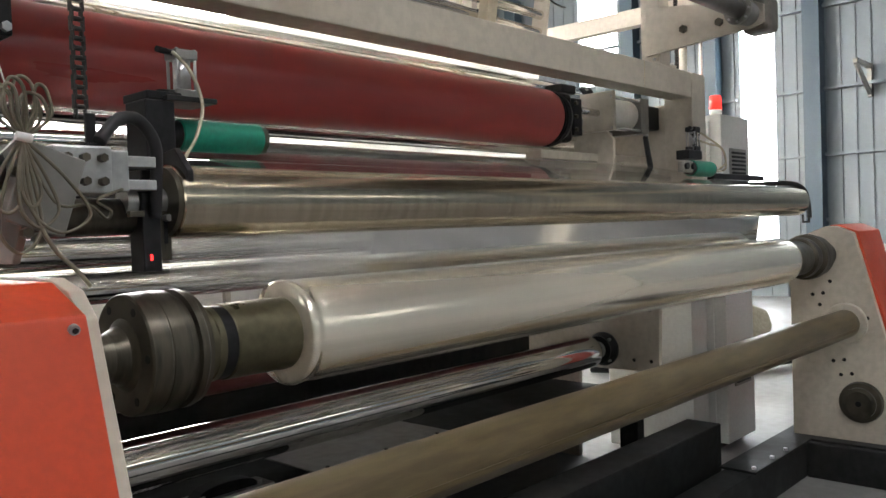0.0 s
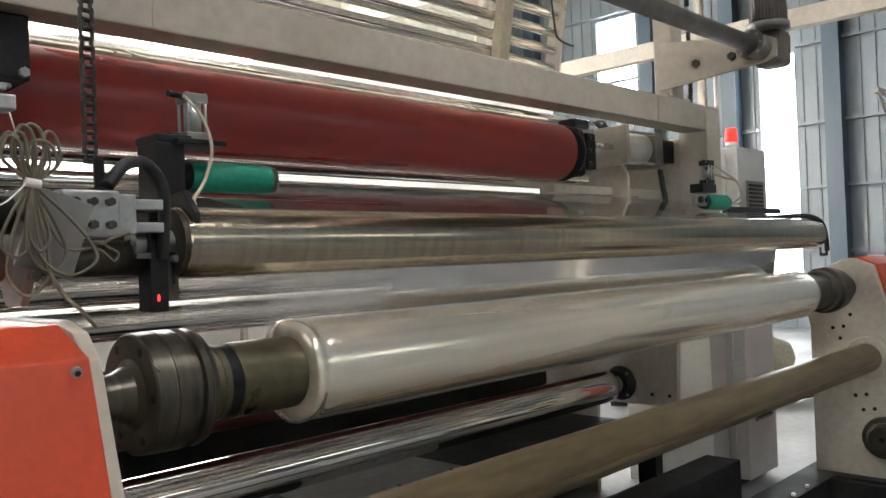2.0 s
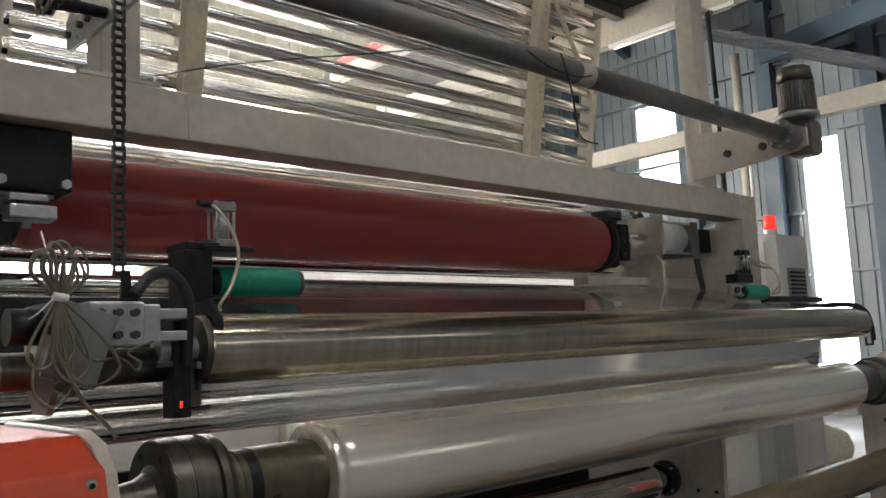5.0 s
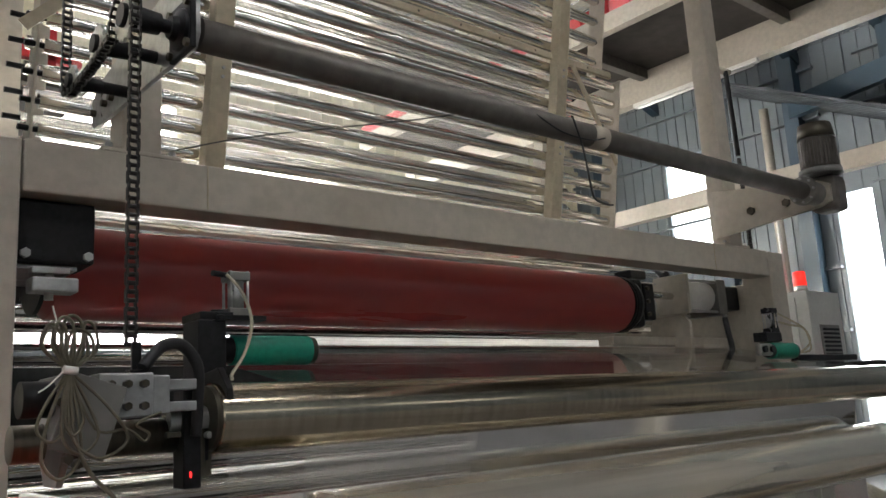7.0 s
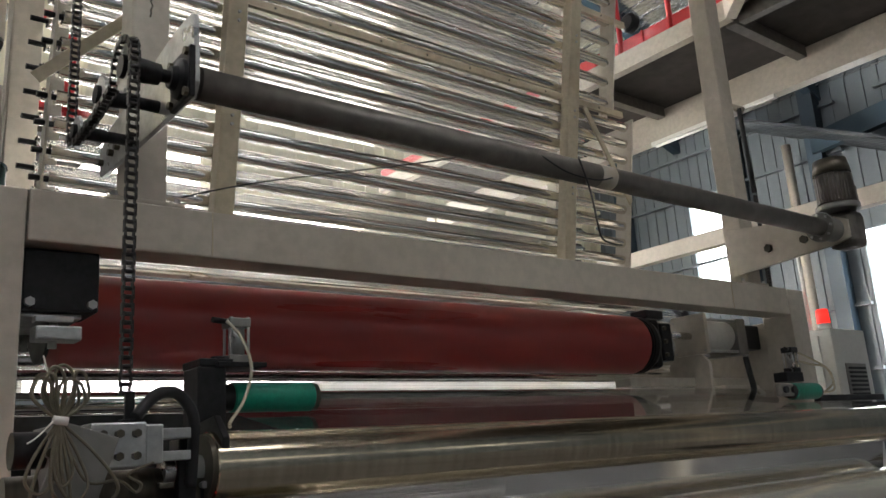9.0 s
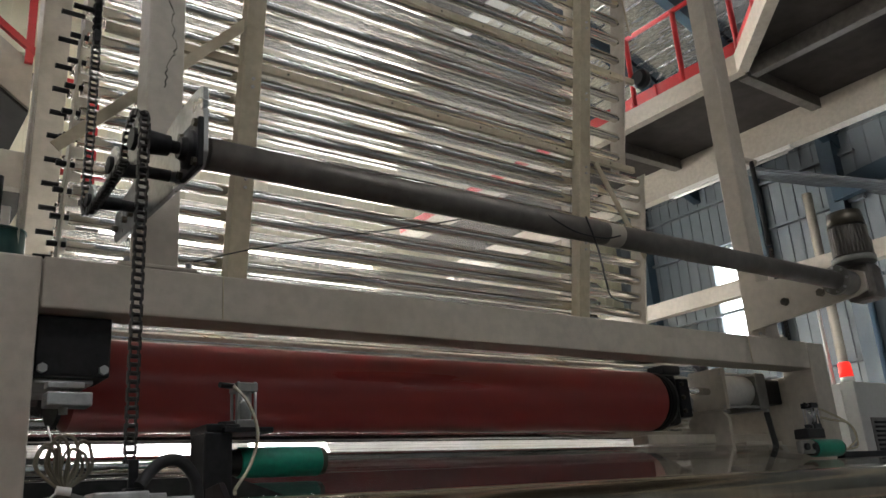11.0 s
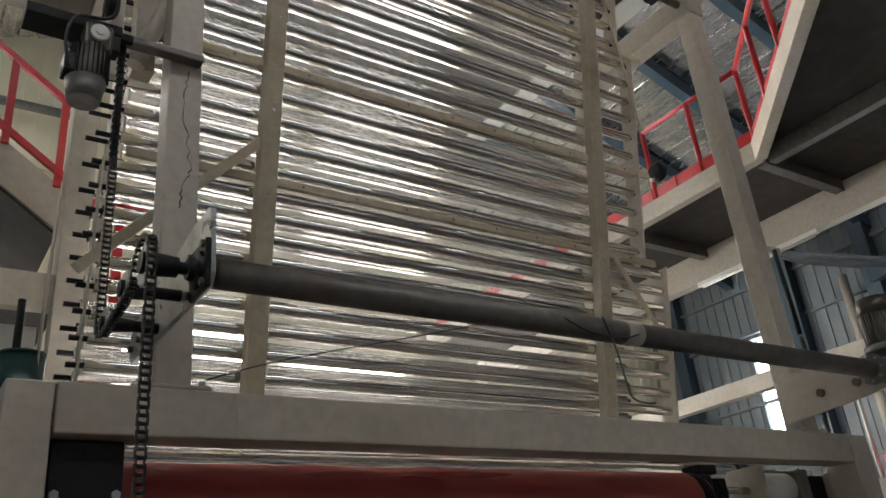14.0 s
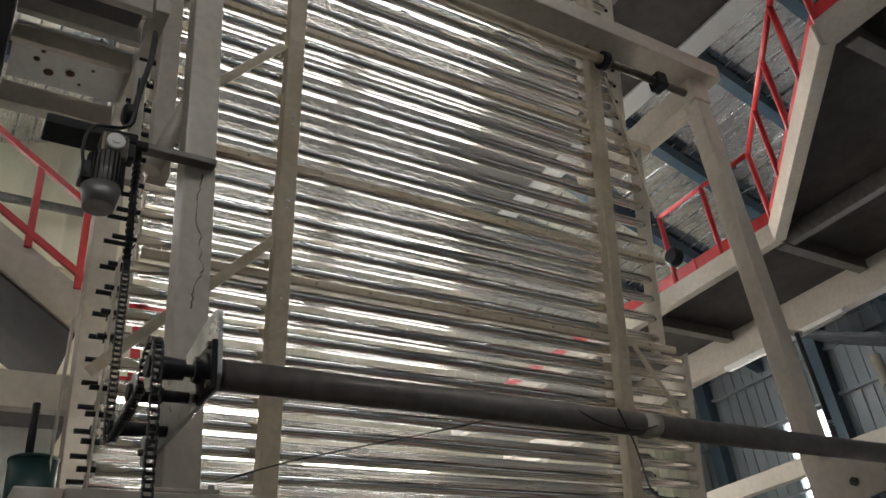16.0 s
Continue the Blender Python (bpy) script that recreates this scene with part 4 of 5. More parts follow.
# ---- swing arm, sensor and cable bundle at the near roller end ----
def near_end():
    s = thing("edge_sensor", "black edge sensor with a red light on a slotted bracket", "sensor")
    part("body", boxes((0.832, 0.872, 1.60, 1.66, 1.488, 1.70), bevel=0.003), BLACK, s)
    part("slotted_plate", boxes((0.874, 0.905, 1.618, 1.628, 1.51, 1.62), bevel=0.002), OIL_STEEL, s)
    part("slot", boxes((0.888, 0.896, 1.6165, 1.6185, 1.545, 1.60), bevel=0), BLACK, s)
    bm = bmesh.new()
    hex_in(bm, (0.892, 1.617, 1.60), (0.892, 1.60, 1.60), 0.008)
    part("screw", bm, STEEL, s)
    part("led", boxes((0.846, 0.849, 1.597, 1.600, 1.512, 1.524), bevel=0), LED_RED, s, "glowing red light")
    part("guard_plate", made(prism_in, [(1.57, 1.70), (1.57, 1.60), (1.70, 1.60), (1.70, 1.74), (1.62, 1.75)], 0.92, 0.936, 0.002), BLACK, s, "black end plate")
    part("cable", made(hose_in, [(0.715, 1.53, 1.745), (0.76, 1.545, 1.79), (0.81, 1.56, 1.795), (0.85, 1.57, 1.75), (0.858, 1.585, 1.68), (0.858, 1.597, 1.60)], 0.013, seg=10), RUBBER, s, "ribbed black cable sleeve")
    a = thing("swing_arm", "bare steel swing arm with bolted clamp blocks", "lever arm")
    part("clamp_block", boxes((0.625, 0.735, 1.52, 1.60, 1.645, 1.735), bevel=0.004), STEEL, a)
    part("clamp_block", boxes((0.738, 0.775, 1.535, 1.60, 1.65, 1.73), bevel=0.003), STEEL, a)
    part("arm_bar", boxes((0.775, 0.84, 1.55, 1.60, 1.70, 1.722), (0.775, 0.84, 1.55, 1.60, 1.655, 1.675), bevel=0.002), STEEL, a)
    part("lever_plate", made(prism_in, [(1.50, 1.735), (1.50, 1.60), (1.56, 1.52), (1.64, 1.52), (1.70, 1.60), (1.70, 1.735)], 0.56, 0.575, 0.003), GREY_STEEL, a, "scratched grey lever plate")
    m = Matrix.Translation((0.595, 1.50, 1.64)) @ Matrix.Rotation(radians(18), 4, "Y")
    part("face_plate", made(box_in, -0.05, 0.055, -0.006, 0.006, -0.062, 0.085, bevel=0.003, m=m), GREY_STEEL, a)
    bolts(a, [((x, 1.52, z), (x, 1.503, z)) for x in (0.645, 0.678, 0.712) for z in (1.668, 1.712)], 0.0085, OIL_STEEL)
    bolts(a, [((x, 1.495, z), (x, 1.478, z)) for x, z in ((0.56, 1.575), (0.578, 1.565), (0.545, 1.68))], 0.010, OIL_STEEL)
    part("torsion_tube", rods(((0.50, 1.66, 1.605), (0.92, 1.66, 1.605), 0.038), seg=28), OIL_STEEL, a, "stained steel pivot tube")
    part("hub", rods(((0.50, 1.6, 1.69), (0.56, 1.6, 1.69), 0.036), seg=24), BLACK, a)
    part("chain_anchor", boxes((0.69, 0.725, 1.535, 1.565, 1.735, 1.742), (0.698, 0.718, 1.545, 1.555, 1.742, 1.80), bevel=0.002), BLACK, a)
    c = thing("cable_bundle", "tied bundle of looped beige cables", "cable")
    random.seed(7)
    ax, ay, az = 0.555, 1.475, 1.738
    for k in range(8):
        w, h = random.uniform(0.012, 0.024), random.uniform(0.075, 0.105)
        cx = ax - 0.034 + k * 0.0095 + random.uniform(-0.006, 0.006)
        dy = random.uniform(-0.012, 0.012)
        part("loop", made(hose_in, [(ax, ay, az), (cx - w, ay + dy, az + h * 0.5), (cx - w * 0.7, ay + dy, az + h * 0.92), (cx, ay + dy, az + h), (cx + w * 0.8, ay + dy, az + h * 0.85), (cx + w, ay + dy, az + h * 0.4), (ax + 0.004, ay, az)], 0.0033, 6), CABLE, c)
    for dx, dz, w in ((-0.012, -0.198, 0.060), (0.022, -0.155, 0.055), (0.060, -0.165, 0.085), (-0.03, -0.13, 0.045), (0.01, -0.12, 0.028)):
        part("loop", made(hose_in, [(ax, ay, az), (ax + dx * 0.6 - w * 0.45, ay - 0.006, az + dz * 0.45), (ax + dx - w * 0.55, ay - 0.008, az + dz * 0.82), (ax + dx, ay - 0.008, az + dz), (ax + dx + w * 0.6, ay - 0.004, az + dz * 0.8), (ax + dx * 0.6 + w * 0.4, ay, az + dz * 0.4), (ax, ay, az)], 0.0033, 6), CABLE, c)
    part("tail", made(hose_in, [(ax, ay, az), (ax + 0.012, ay - 0.005, az - 0.12), (ax + 0.04, ay - 0.01, az - 0.19), (ax + 0.075, ay - 0.015, az - 0.23), (ax + 0.098, ay - 0.02, az - 0.262)], 0.0042, 6), CABLE, c)
    part("tail", made(hose_in, [(ax, ay, az), (ax + 0.05, ay, az - 0.11), (ax + 0.115, ay + 0.01, az - 0.115), (ax + 0.155, ay + 0.03, az - 0.14), (ax + 0.165, ay + 0.03, az - 0.125), (ax + 0.14, ay + 0.03, az - 0.105), (ax + 0.19, ay + 0.03, az - 0.085)], 0.003, 6), CABLE, c)
    part("connector", boxes((0.755, 0.785, 1.50, 1.515, 1.60, 1.612), bevel=0.002), OIL_STEEL, c)
    part("cable_tie", rods(((ax - 0.012, ay - 0.006, az + 0.002), (ax + 0.014, ay - 0.006, az - 0.002), 0.008), seg=10), WHITE, c, "white cable tie")
    part("tie_tail", made(hose_in, [(ax - 0.01, ay - 0.01, az), (ax - 0.04, ay - 0.012, az - 0.03), (ax - 0.055, ay - 0.012, az - 0.04)], 0.0016, 5), WHITE, c)
    part("tie_tail", made(hose_in, [(ax - 0.015, ay, az + 0.06), (ax - 0.035, ay - 0.01, az + 0.12)], 0.0016, 5), WHITE, c)
    h = thing("end_bracket", "black cable bracket at the far roller end", "bracket")
    part("guard", made(hose_in, [(4.46, 1.8, 1.73), (4.63, 1.66, 1.735), (4.70, 1.6, 1.70), (4.715, 1.58, 1.62), (4.70, 1.57, 1.54)], 0.014), BLACK, h)
    part("clip", boxes((4.55, 4.65, 1.55, 1.56, 1.515, 1.525), (4.55, 4.56, 1.55, 1.56, 1.515, 1.56), (4.64, 4.65, 1.55, 1.56, 1.515, 1.56), bevel=0.001), BLACK, h)
    g = thing("sensor_light", "small green indicator light behind the web", "sensor")
    part("lens", rods(((4.02, 1.85, 1.47), (4.02, 1.845, 1.47), 0.008)), LED_GREEN, g)
    part("body", boxes((4.0, 4.04, 1.852, 1.87, 1.45, 1.49)), GREY_STEEL, g)
    part("stem", rods(((4.035, 1.862, 1.47), (4.60, 2.20, 1.47), 0.007), seg=8), GREY_STEEL, g)


near_end()


# ---- lift shaft with chain drive ----
def sprocket(bm, x, y, z, r, teeth, w=0.008):
    seg = teeth * 4
    ring = []
    for k in range(seg):
        rr = r * (1.0 if k % 4 in (0, 1) else 0.88)
        a = 2 * math.pi * k / seg
        ring.append((y + rr * math.cos(a), z + rr * math.sin(a)))
    prism_in(bm, ring, x - w / 2, x + w / 2)


def chain_in(pts, x, pitch=0.019):
    """Roller chain through pairs of y and z in the plane at x: side plates and rollers link by link; gives one joined mesh."""
    P = [Vector((0, y, z)) for y, z in pts]
    out, carry = [P[0]], 0.0
    for a, b in zip(P, P[1:]):
        d, pos = (b - a), pitch - carry
        while pos <= d.length:
            out.append(a + d * (pos / d.length))
            pos += pitch
        carry = d.length - (pos - pitch)
    bm = bmesh.new()
    for k, (a, b) in enumerate(zip(out, out[1:])):
        d = b - a
        m = Matrix.Translation(Vector((x, 0, 0)) + (a + b) / 2) @ Matrix.Rotation(math.atan2(d.z, d.y), 4, "X")
        off = 0.0118 if k % 2 else 0.0090
        for s in (-1, 1):
            t = bmesh.new()
            bmesh.ops.create_cube(t, size=1, matrix=m @ Matrix.Translation((s * off, 0, 0)) @ Matrix.Diagonal((0.0026, pitch * 1.5, 0.0145, 1)))
            join_in(bm, t)
        rod_in(bm, (x - 0.0135, a.y, a.z), (x + 0.0135, a.y, a.z), 0.0052, 8)
    return bm


def lift_drive():
    y, z = 1.68, 2.592
    s = thing("lift_shaft", "long dusty brown steel lift shaft over the winder", "shaft")
    part("tube", rods(((0.90, y, z), (4.06, y, z), 0.043), seg=32), DUSTY_STEEL, s)
    part("joint_collar", rods(((2.42, y, z), (2.5, y, z), 0.0445), seg=32), CREAM, s)
    p = thing("bearing_plate", "bare steel plate carrying the sprockets and bearing", "bracket")
    part("housing", boxes((0.855, 0.871, y - 0.06, y + 0.075, z - 0.065, z + 0.075), bevel=0.004), BLACK, p)
    part("plate", made(prism_in, [(1.66, 2.775), (1.64, 2.765), (1.632, 2.575), (1.655, 2.54), (2.40, 2.555), (2.42, 2.575), (2.42, 2.655), (2.36, 2.69), (1.78, 2.775)], 0.872, 0.888, 0.003), STEEL, p)
    part("flange_bearing", made(lathe_in, [(0.825, 0.028), (0.84, 0.034), (0.846, 0.052), (0.871, 0.058)], y, z, 32), BLACK, p, "black flange bearing")
    bolts(p, [((0.871, y + dy, z + dz), (0.845, y + dy, z + dz)) for dy, dz in ((-0.045, 0.06), (0.06, 0.06), (-0.045, -0.05), (0.06, -0.05))], 0.012, OIL_STEEL)
    bolts(p, [((0.871, dy, 2.6), (0.855, dy, 2.6)) for dy in (2.22, 2.28, 2.38)], 0.012, OIL_STEEL)
    for n, (yy, zz, r, teeth) in enumerate(((y, z, 0.064, 17), (1.885, 2.60, 0.054, 14), (2.10, 2.575, 0.046, 12))):
        w = thing("sprocket", "greasy black chain sprocket on a stub shaft", "sprocket", "chain sprockets")
        part("wheel", made(sprocket, 0.72, yy, zz, r, teeth), STEEL, w)
        part("hub", made(lathe_in, [(0.705, r * 0.45), (0.735, r * 0.5), (0.80, r * 0.42)], yy, zz, 24), BLACK, w)
        part("stub", rods(((0.80, yy, zz), (0.872, yy, zz), 0.017)), BLACK, w)
    pts = [(1.603, 1.80), (1.603, z)]
    for k in range(9):
        a = math.pi - k * math.pi / 9
        pts.append((y + 0.068 * math.cos(a) - 0.009 * (1 - k / 8), z + 0.068 * math.sin(a)))
    pts += [(1.76, 2.565), (1.90, 2.545), (2.08, 2.532), (2.125, 2.54), (2.145, 2.575), (2.145, 3.13)]
    single("lift_chain", chain_in(pts, 0.715), CHAIN, "greasy black roller chain hanging from the sprockets", "chain")
    t = thing("turnbuckle", "black spring turnbuckle above the lift chain", "turnbuckle")
    bm = bmesh.new()
    hose_in(bm, [(0.715 + 0.014 * math.cos(k * 1.1), 2.145 + 0.014 * math.sin(k * 1.1), 3.16 + k * 0.0046) for k in range(92)], 0.0026, 5, 2)
    part("spring", bm, BLACK, t)
    part("rod", rods(((0.715, 2.145, 3.12), (0.715, 2.145, 3.62), 0.011)), BLACK, t)
    for za, zb in ((3.12, 3.16), (3.58, 3.635)):
        part("eye", boxes((0.705, 0.725, 2.13, 2.16, za, zb), bevel=0.003), BLACK, t)
    a = thing("support_arm", "grey steel arm holding the turnbuckle on the post", "bracket")
    part("arm", boxes((0.70, 1.0, 2.14, 2.188, 3.64, 3.667), bevel=0.004), DUSTY_STEEL, a)
    part("strut", rods(((0.80, 2.32, 3.68), (0.93, 2.32, 4.1), 0.032), seg=20), CREAM, a)
    m = thing("gear_motor", "grey geared motor with a round fan cover", "motor")
    part("gearbox", boxes((0.575, 0.665, 2.05, 2.14, 3.50, 3.605), bevel=0.01), OIL_STEEL, m)
    part("output_flange", made(lambda bm: (rod_in(bm, (0.62, 2.05, 3.56), (0.62, 2.035, 3.56), 0.03, 20), rod_in(bm, (0.62, 2.035, 3.56), (0.62, 2.03, 3.56), 0.014, 16))), WHITE, m)
    part("motor_body", rods(((0.60, 2.1, 3.36), (0.61, 2.1, 3.52), 0.056), seg=28), DUSTY_STEEL, m)
    for k in range(24):
        part("fin", made(box_in, -0.002, 0.002, 0.054, 0.063, 3.40, 3.52, m=Matrix.Translation((0.607, 2.1, 0)) @ Matrix.Rotation(2 * math.pi * k / 24, 4, "Z")), DARK_FRAME, m)
    part("fan_cover", made(lambda bm: rod_in(bm, (0.598, 2.1, 3.315), (0.60, 2.1, 3.39), 0.05, 28, 0.064)), GREY_STEEL, m)
    part("mount", boxes((0.40, 0.70, 2.09, 2.2, 3.61, 3.65), (0.6, 0.74, 2.10, 2.125, 3.605, 3.635)), DARK_FRAME, m)
    part("terminal_box", boxes((0.525, 0.56, 2.06, 2.13, 3.40, 3.47), bevel=0.004), BLACK, m)
    part("cable", made(hose_in, [(0.54, 2.06, 3.41), (0.52, 2.04, 3.5), (0.545, 2.04, 3.6), (0.66, 2.06, 3.66), (0.68, 2.08, 3.9)], 0.006), RUBBER, m)
    part("coupling", boxes((0.66, 0.69, 2.06, 2.12, 3.52, 3.58)), BLACK, m)
    r = thing("bearing_plate", "dull steel plate carrying the far gear motor", "bracket")
    part("plate", made(prism_in, [(1.60, 2.63), (1.60, 2.54), (1.66, 2.52), (2.26, 2.47), (2.26, 2.74), (1.66, 2.66)], 4.195, 4.213, 0.003), CREAM, r)
    bolts(r, [((4.194, yy, 2.58), (4.175, yy, 2.58)) for yy in (2.03, 1.83)], 0.022, OIL_STEEL)
    g = thing("gear_motor", "dusty grey upright geared motor at the shaft end", "motor")
    part("gearbox", boxes((4.215, 4.36, 1.58, 1.73, 2.50, 2.685), bevel=0.03), DUSTY_STEEL, g)
    part("shaft_flange", made(lathe_in, [(4.06, 0.072), (4.075, 0.075), (4.09, 0.06), (4.193, 0.06)], y, z, 28), GREY_STEEL, g)
    ring = [(y + 0.060 * math.cos(2 * math.pi * k / 8), z + 0.060 * math.sin(2 * math.pi * k / 8)) for k in range(8)]
    bolts(g, [((4.062, a, b), (4.052, a, b)) for a, b in ring], 0.007, STEEL)
    part("adapter", rods(((4.23, 1.65, 2.685), (4.23, 1.65, 2.715), 0.105), seg=32), GREY_STEEL, g)
    part("motor_body", rods(((4.23, 1.65, 2.715), (4.23, 1.65, 2.89), 0.082), seg=32), DUSTY_STEEL, g)
    for k in range(32):
        part("fin", made(box_in, -0.002, 0.002, 0.08, 0.092, 2.73, 2.87, m=Matrix.Translation((4.23, 1.65, 0)) @ Matrix.Rotation(2 * math.pi * k / 32, 4, "Z")), DUSTY_STEEL, g)
    part("fan_cover", made(lambda bm: rod_in(bm, (4.23, 1.65, 2.88), (4.23, 1.65, 2.955), 0.092, 32, 0.08)), OIL_STEEL, g)
    part("terminal_box", boxes((4.30, 4.37, 1.60, 1.70, 2.74, 2.83), bevel=0.006), GREY_STEEL, g)
    w = thing("hanging_cable", "thin black wire drooping across the web tower", "cable")
    part("wire", made(hose_in, [(1.06, 2.2, 2.46), (1.3, 2.1, 2.52), (1.8, 1.78, 2.58), (1.98, 1.69, 2.645)], 0.0028, 6), RUBBER, w)
    part("wire", made(hose_in, [(2.28, 1.63, 2.62), (2.31, 1.62, 2.5), (2.33, 1.62, 2.38), (2.36, 1.63, 2.33), (2.44, 1.64, 2.32), (2.5, 1.66, 2.33)], 0.0035, 6), RUBBER, w)
    part("wire", made(hose_in, [(2.1, 1.64, 2.6), (2.2, 1.62, 2.55), (2.35, 1.62, 2.545), (2.46, 1.635, 2.575)], 0.003, 6), RUBBER, w)
    rod = thing("chain_rod", "dark steel chain and rod hanging beside the post", "chain")
    part("rod", rods(((4.42, 2.2, 3.5), (4.44, 2.2, 2.98), 0.014), seg=10), DARK_FRAME, rod)
    part("chain", chain_in([(2.2, 2.42), (2.2, 2.98)], 4.445, 0.02), CHAIN, rod)


lift_drive()

# ---- leaning web tower of polished tubes ----
LEAN = 0.172
def on_tower(z, off=0.0):
    return 2.8 - LEAN * (z - 2.624) + off


def leaning(bm, x0, x1, z0, z1, d0, d1, bevel=0.003):
    prism_in(bm, [(on_tower(z0, d0), z0), (on_tower(z0, d1), z0), (on_tower(z1, d1), z1), (on_tower(z1, d0), z1)], x0, x1, bevel)


def channel(bm, prof, z0, z1):
    """A leaning upright of one piece: prof is pairs of x and depth off the tower's plane."""
    lo = [bm.verts.new((x, on_tower(z0, d), z0)) for x, d in prof]
    hi = [bm.verts.new((x, on_tower(z1, d), z1)) for x, d in prof]
    bm.faces.new(lo), bm.faces.new(hi[::-1])
    for k in range(len(prof)):
        bm.faces.new((lo[k], lo[k - 1], hi[k - 1], hi[k]))
    bmesh.ops.recalc_face_normals(bm, faces=bm.faces[:])


def tower():
    t = thing("web_tower", "tall leaning rack of polished guide tubes", "roller rack")
    for x in (1.385, 3.346):
        w = x + 0.082
        part("strut", made(channel, [(x, -0.03), (x, -0.087), (x + 0.004, -0.09), (w - 0.004, -0.09), (w, -0.087), (w, -0.03), (w - 0.008, -0.03), (w - 0.008, -0.08), (x + 0.008, -0.08), (x + 0.008, -0.03)], 2.43, 6.4), CREAM_YELLOW, t, "aged cream channel strut")
        rows = [2.95 + k * 0.42 + dz for k in range(9) for dz in (0.0, 0.035)]
        bolts(t, [((x + 0.045, on_tower(z, -0.09), z), (x + 0.045, on_tower(z, -0.098), z)) for z in rows], 0.007, STEEL)
    for x, z0, z1, d in ((3.93, 2.56, 3.48, 0.0), (3.755, 3.50, 4.78, 0.0), (3.64, 4.8, 6.4, 0.0), (0.775, 2.56, 3.46, 0.0), (0.665, 2.44, 3.28, 0.17), (0.845, 3.48, 6.4, 0.05)):
        bm = bmesh.new()
        if x > 2:
            channel(bm, [(x, -0.05 + d), (x + 0.008, -0.05 + d), (x + 0.008, 0.052 + d), (x + 0.07, 0.052 + d), (x + 0.07, 0.06 + d), (x, 0.06 + d)], z0, z1)
        else:
            channel(bm, [(x, -0.025 + d), (x + 0.008, -0.025 + d), (x + 0.008, 0.03 + d), (x, 0.03 + d)], z0, z1)
        part("side_plate", bm, CREAM, t)
    for z in (3.49, 4.03, 4.80, 5.5):
        for x0, x1 in ((0.85, 1.383), (1.472, 3.344), (3.432, 3.85)):
            y = on_tower(z, -0.045)
            part("angle_bar", made(prism_in, [(y, z - 0.018), (y, z + 0.018), (y + 0.004, z + 0.018), (y + 0.004, z - 0.014), (y + 0.022, z - 0.014), (y + 0.022, z - 0.018)], x0, x1), CREAM_YELLOW, t, "rust-stained angle bar")
            n = int((x1 - x0) / 0.24)
            for k in range(n):
                xb = x0 + (k + 0.5) * (x1 - x0) / n
                part("bolt_hole", rods(((xb, y - 0.0015, z), (xb, y + 0.001, z), 0.006), seg=8), BLACK, t)
    for p, q in (((0.72, 2.985), (1.40, 3.655)), ((1.05, 4.31), (1.37, 4.65)), ((3.50, 3.46), (3.92, 2.98)), ((3.50, 5.2), (3.80, 4.3))):
        bm = bmesh.new()
        a, b = Vector((p[0], on_tower(p[1], -0.06), p[1])), Vector((q[0], on_tower(q[1], -0.06), q[1]))
        d = b - a
        m = Matrix.Translation((a + b) / 2) @ d.to_track_quat("X", "Z").to_matrix().to_4x4()
        box_in(bm, -d.length / 2, d.length / 2, -0.004, 0.004, -0.022, 0.022, m=m)
        part("brace", bm, CREAM_YELLOW, t)
    part("head_beam", boxes((0.8, 3.9, on_tower(6.4) - 0.06, on_tower(6.4) + 0.1, 6.4, 6.5)), CREAM, t)
    part("foot_beam", boxes((0.64, 4.1, 2.62, 2.78, 2.44, 2.5)), CREAM, t)
    for x in (0.85, 3.7):
        part("rear_upright", made(leaning, x, x + 0.05, 2.5, 6.4, 0.34, 0.42), CREAM, t)
    rung = thing("guide_tube", "polished metal guide tube of the web tower", "tube roller", "tower guide tubes")
    part("tube", made(lathe_in, [(0, 0.0265), (0.001, 0.027), (2.9, 0.027), (2.901, 0.0265)], 0, 0, 32), TUBE_METAL, rung)
    part("pin", made(lathe_in, [(-0.09, 0.011), (0, 0.011)], 0, 0, 10), BLACK, rung)
    part("pin", made(lathe_in, [(2.9, 0.011), (2.95, 0.011)], 0, 0, 10), BLACK, rung)
    low = thing("guide_tube", "polished metal guide tube low in the tower", "tube roller", "tower guide tubes")
    part("tube", made(lathe_in, [(0, 0.0265), (0.001, 0.027), (3.12, 0.027), (3.121, 0.0265)], 0, 0, 32), TUBE_METAL, low)
    part("pin", made(lathe_in, [(-0.06, 0.011), (0, 0.011)], 0, 0, 10), BLACK, low)
    part("pin", made(lathe_in, [(3.12, 0.011), (3.16, 0.011)], 0, 0, 10), BLACK, low)
    first = {rung.name, low.name}
    rows = [(low, 0.80, 2.565 + k * 0.0975, off) for k in range(10) for off in (0.0, 0.36)]
    rows += [(rung, 0.83 if k < 11 else 0.70, 3.558 + k * 0.119, off) for k in range(24) for off in (0.0, 0.36)]
    for src, x, z, off in rows:
        zz = z + (0.055 if off else 0.0)
        m = pose(x + (0.02 if off else 0), on_tower(zz, off), zz)
        if src.name in first:
            first.discard(src.name)
            src.matrix_basis = m
        else:
            copy_thing(src, m)
    for x0, x1, d, mt in ((1.0, 3.58, 0.034, FILM_TOWER), (0.98, 3.58, 0.33, FILM_REAR)):
        pts = [(on_tower(2.5 + k * 0.1, d), 2.5 + k * 0.1) for k in range(39)]
        single("film_web", strip(pts, x0, x1, 30), mt, "clear plastic web stretched over the tower tubes", "plastic film")
    c = thing("top_roller", "cream roller with a black end hub at the tower top", "roller")
    part("tube", rods(((1.0, 2.2, 5.22), (3.40, 2.2, 5.22), 0.032), seg=24), CREAM_YELLOW, c)
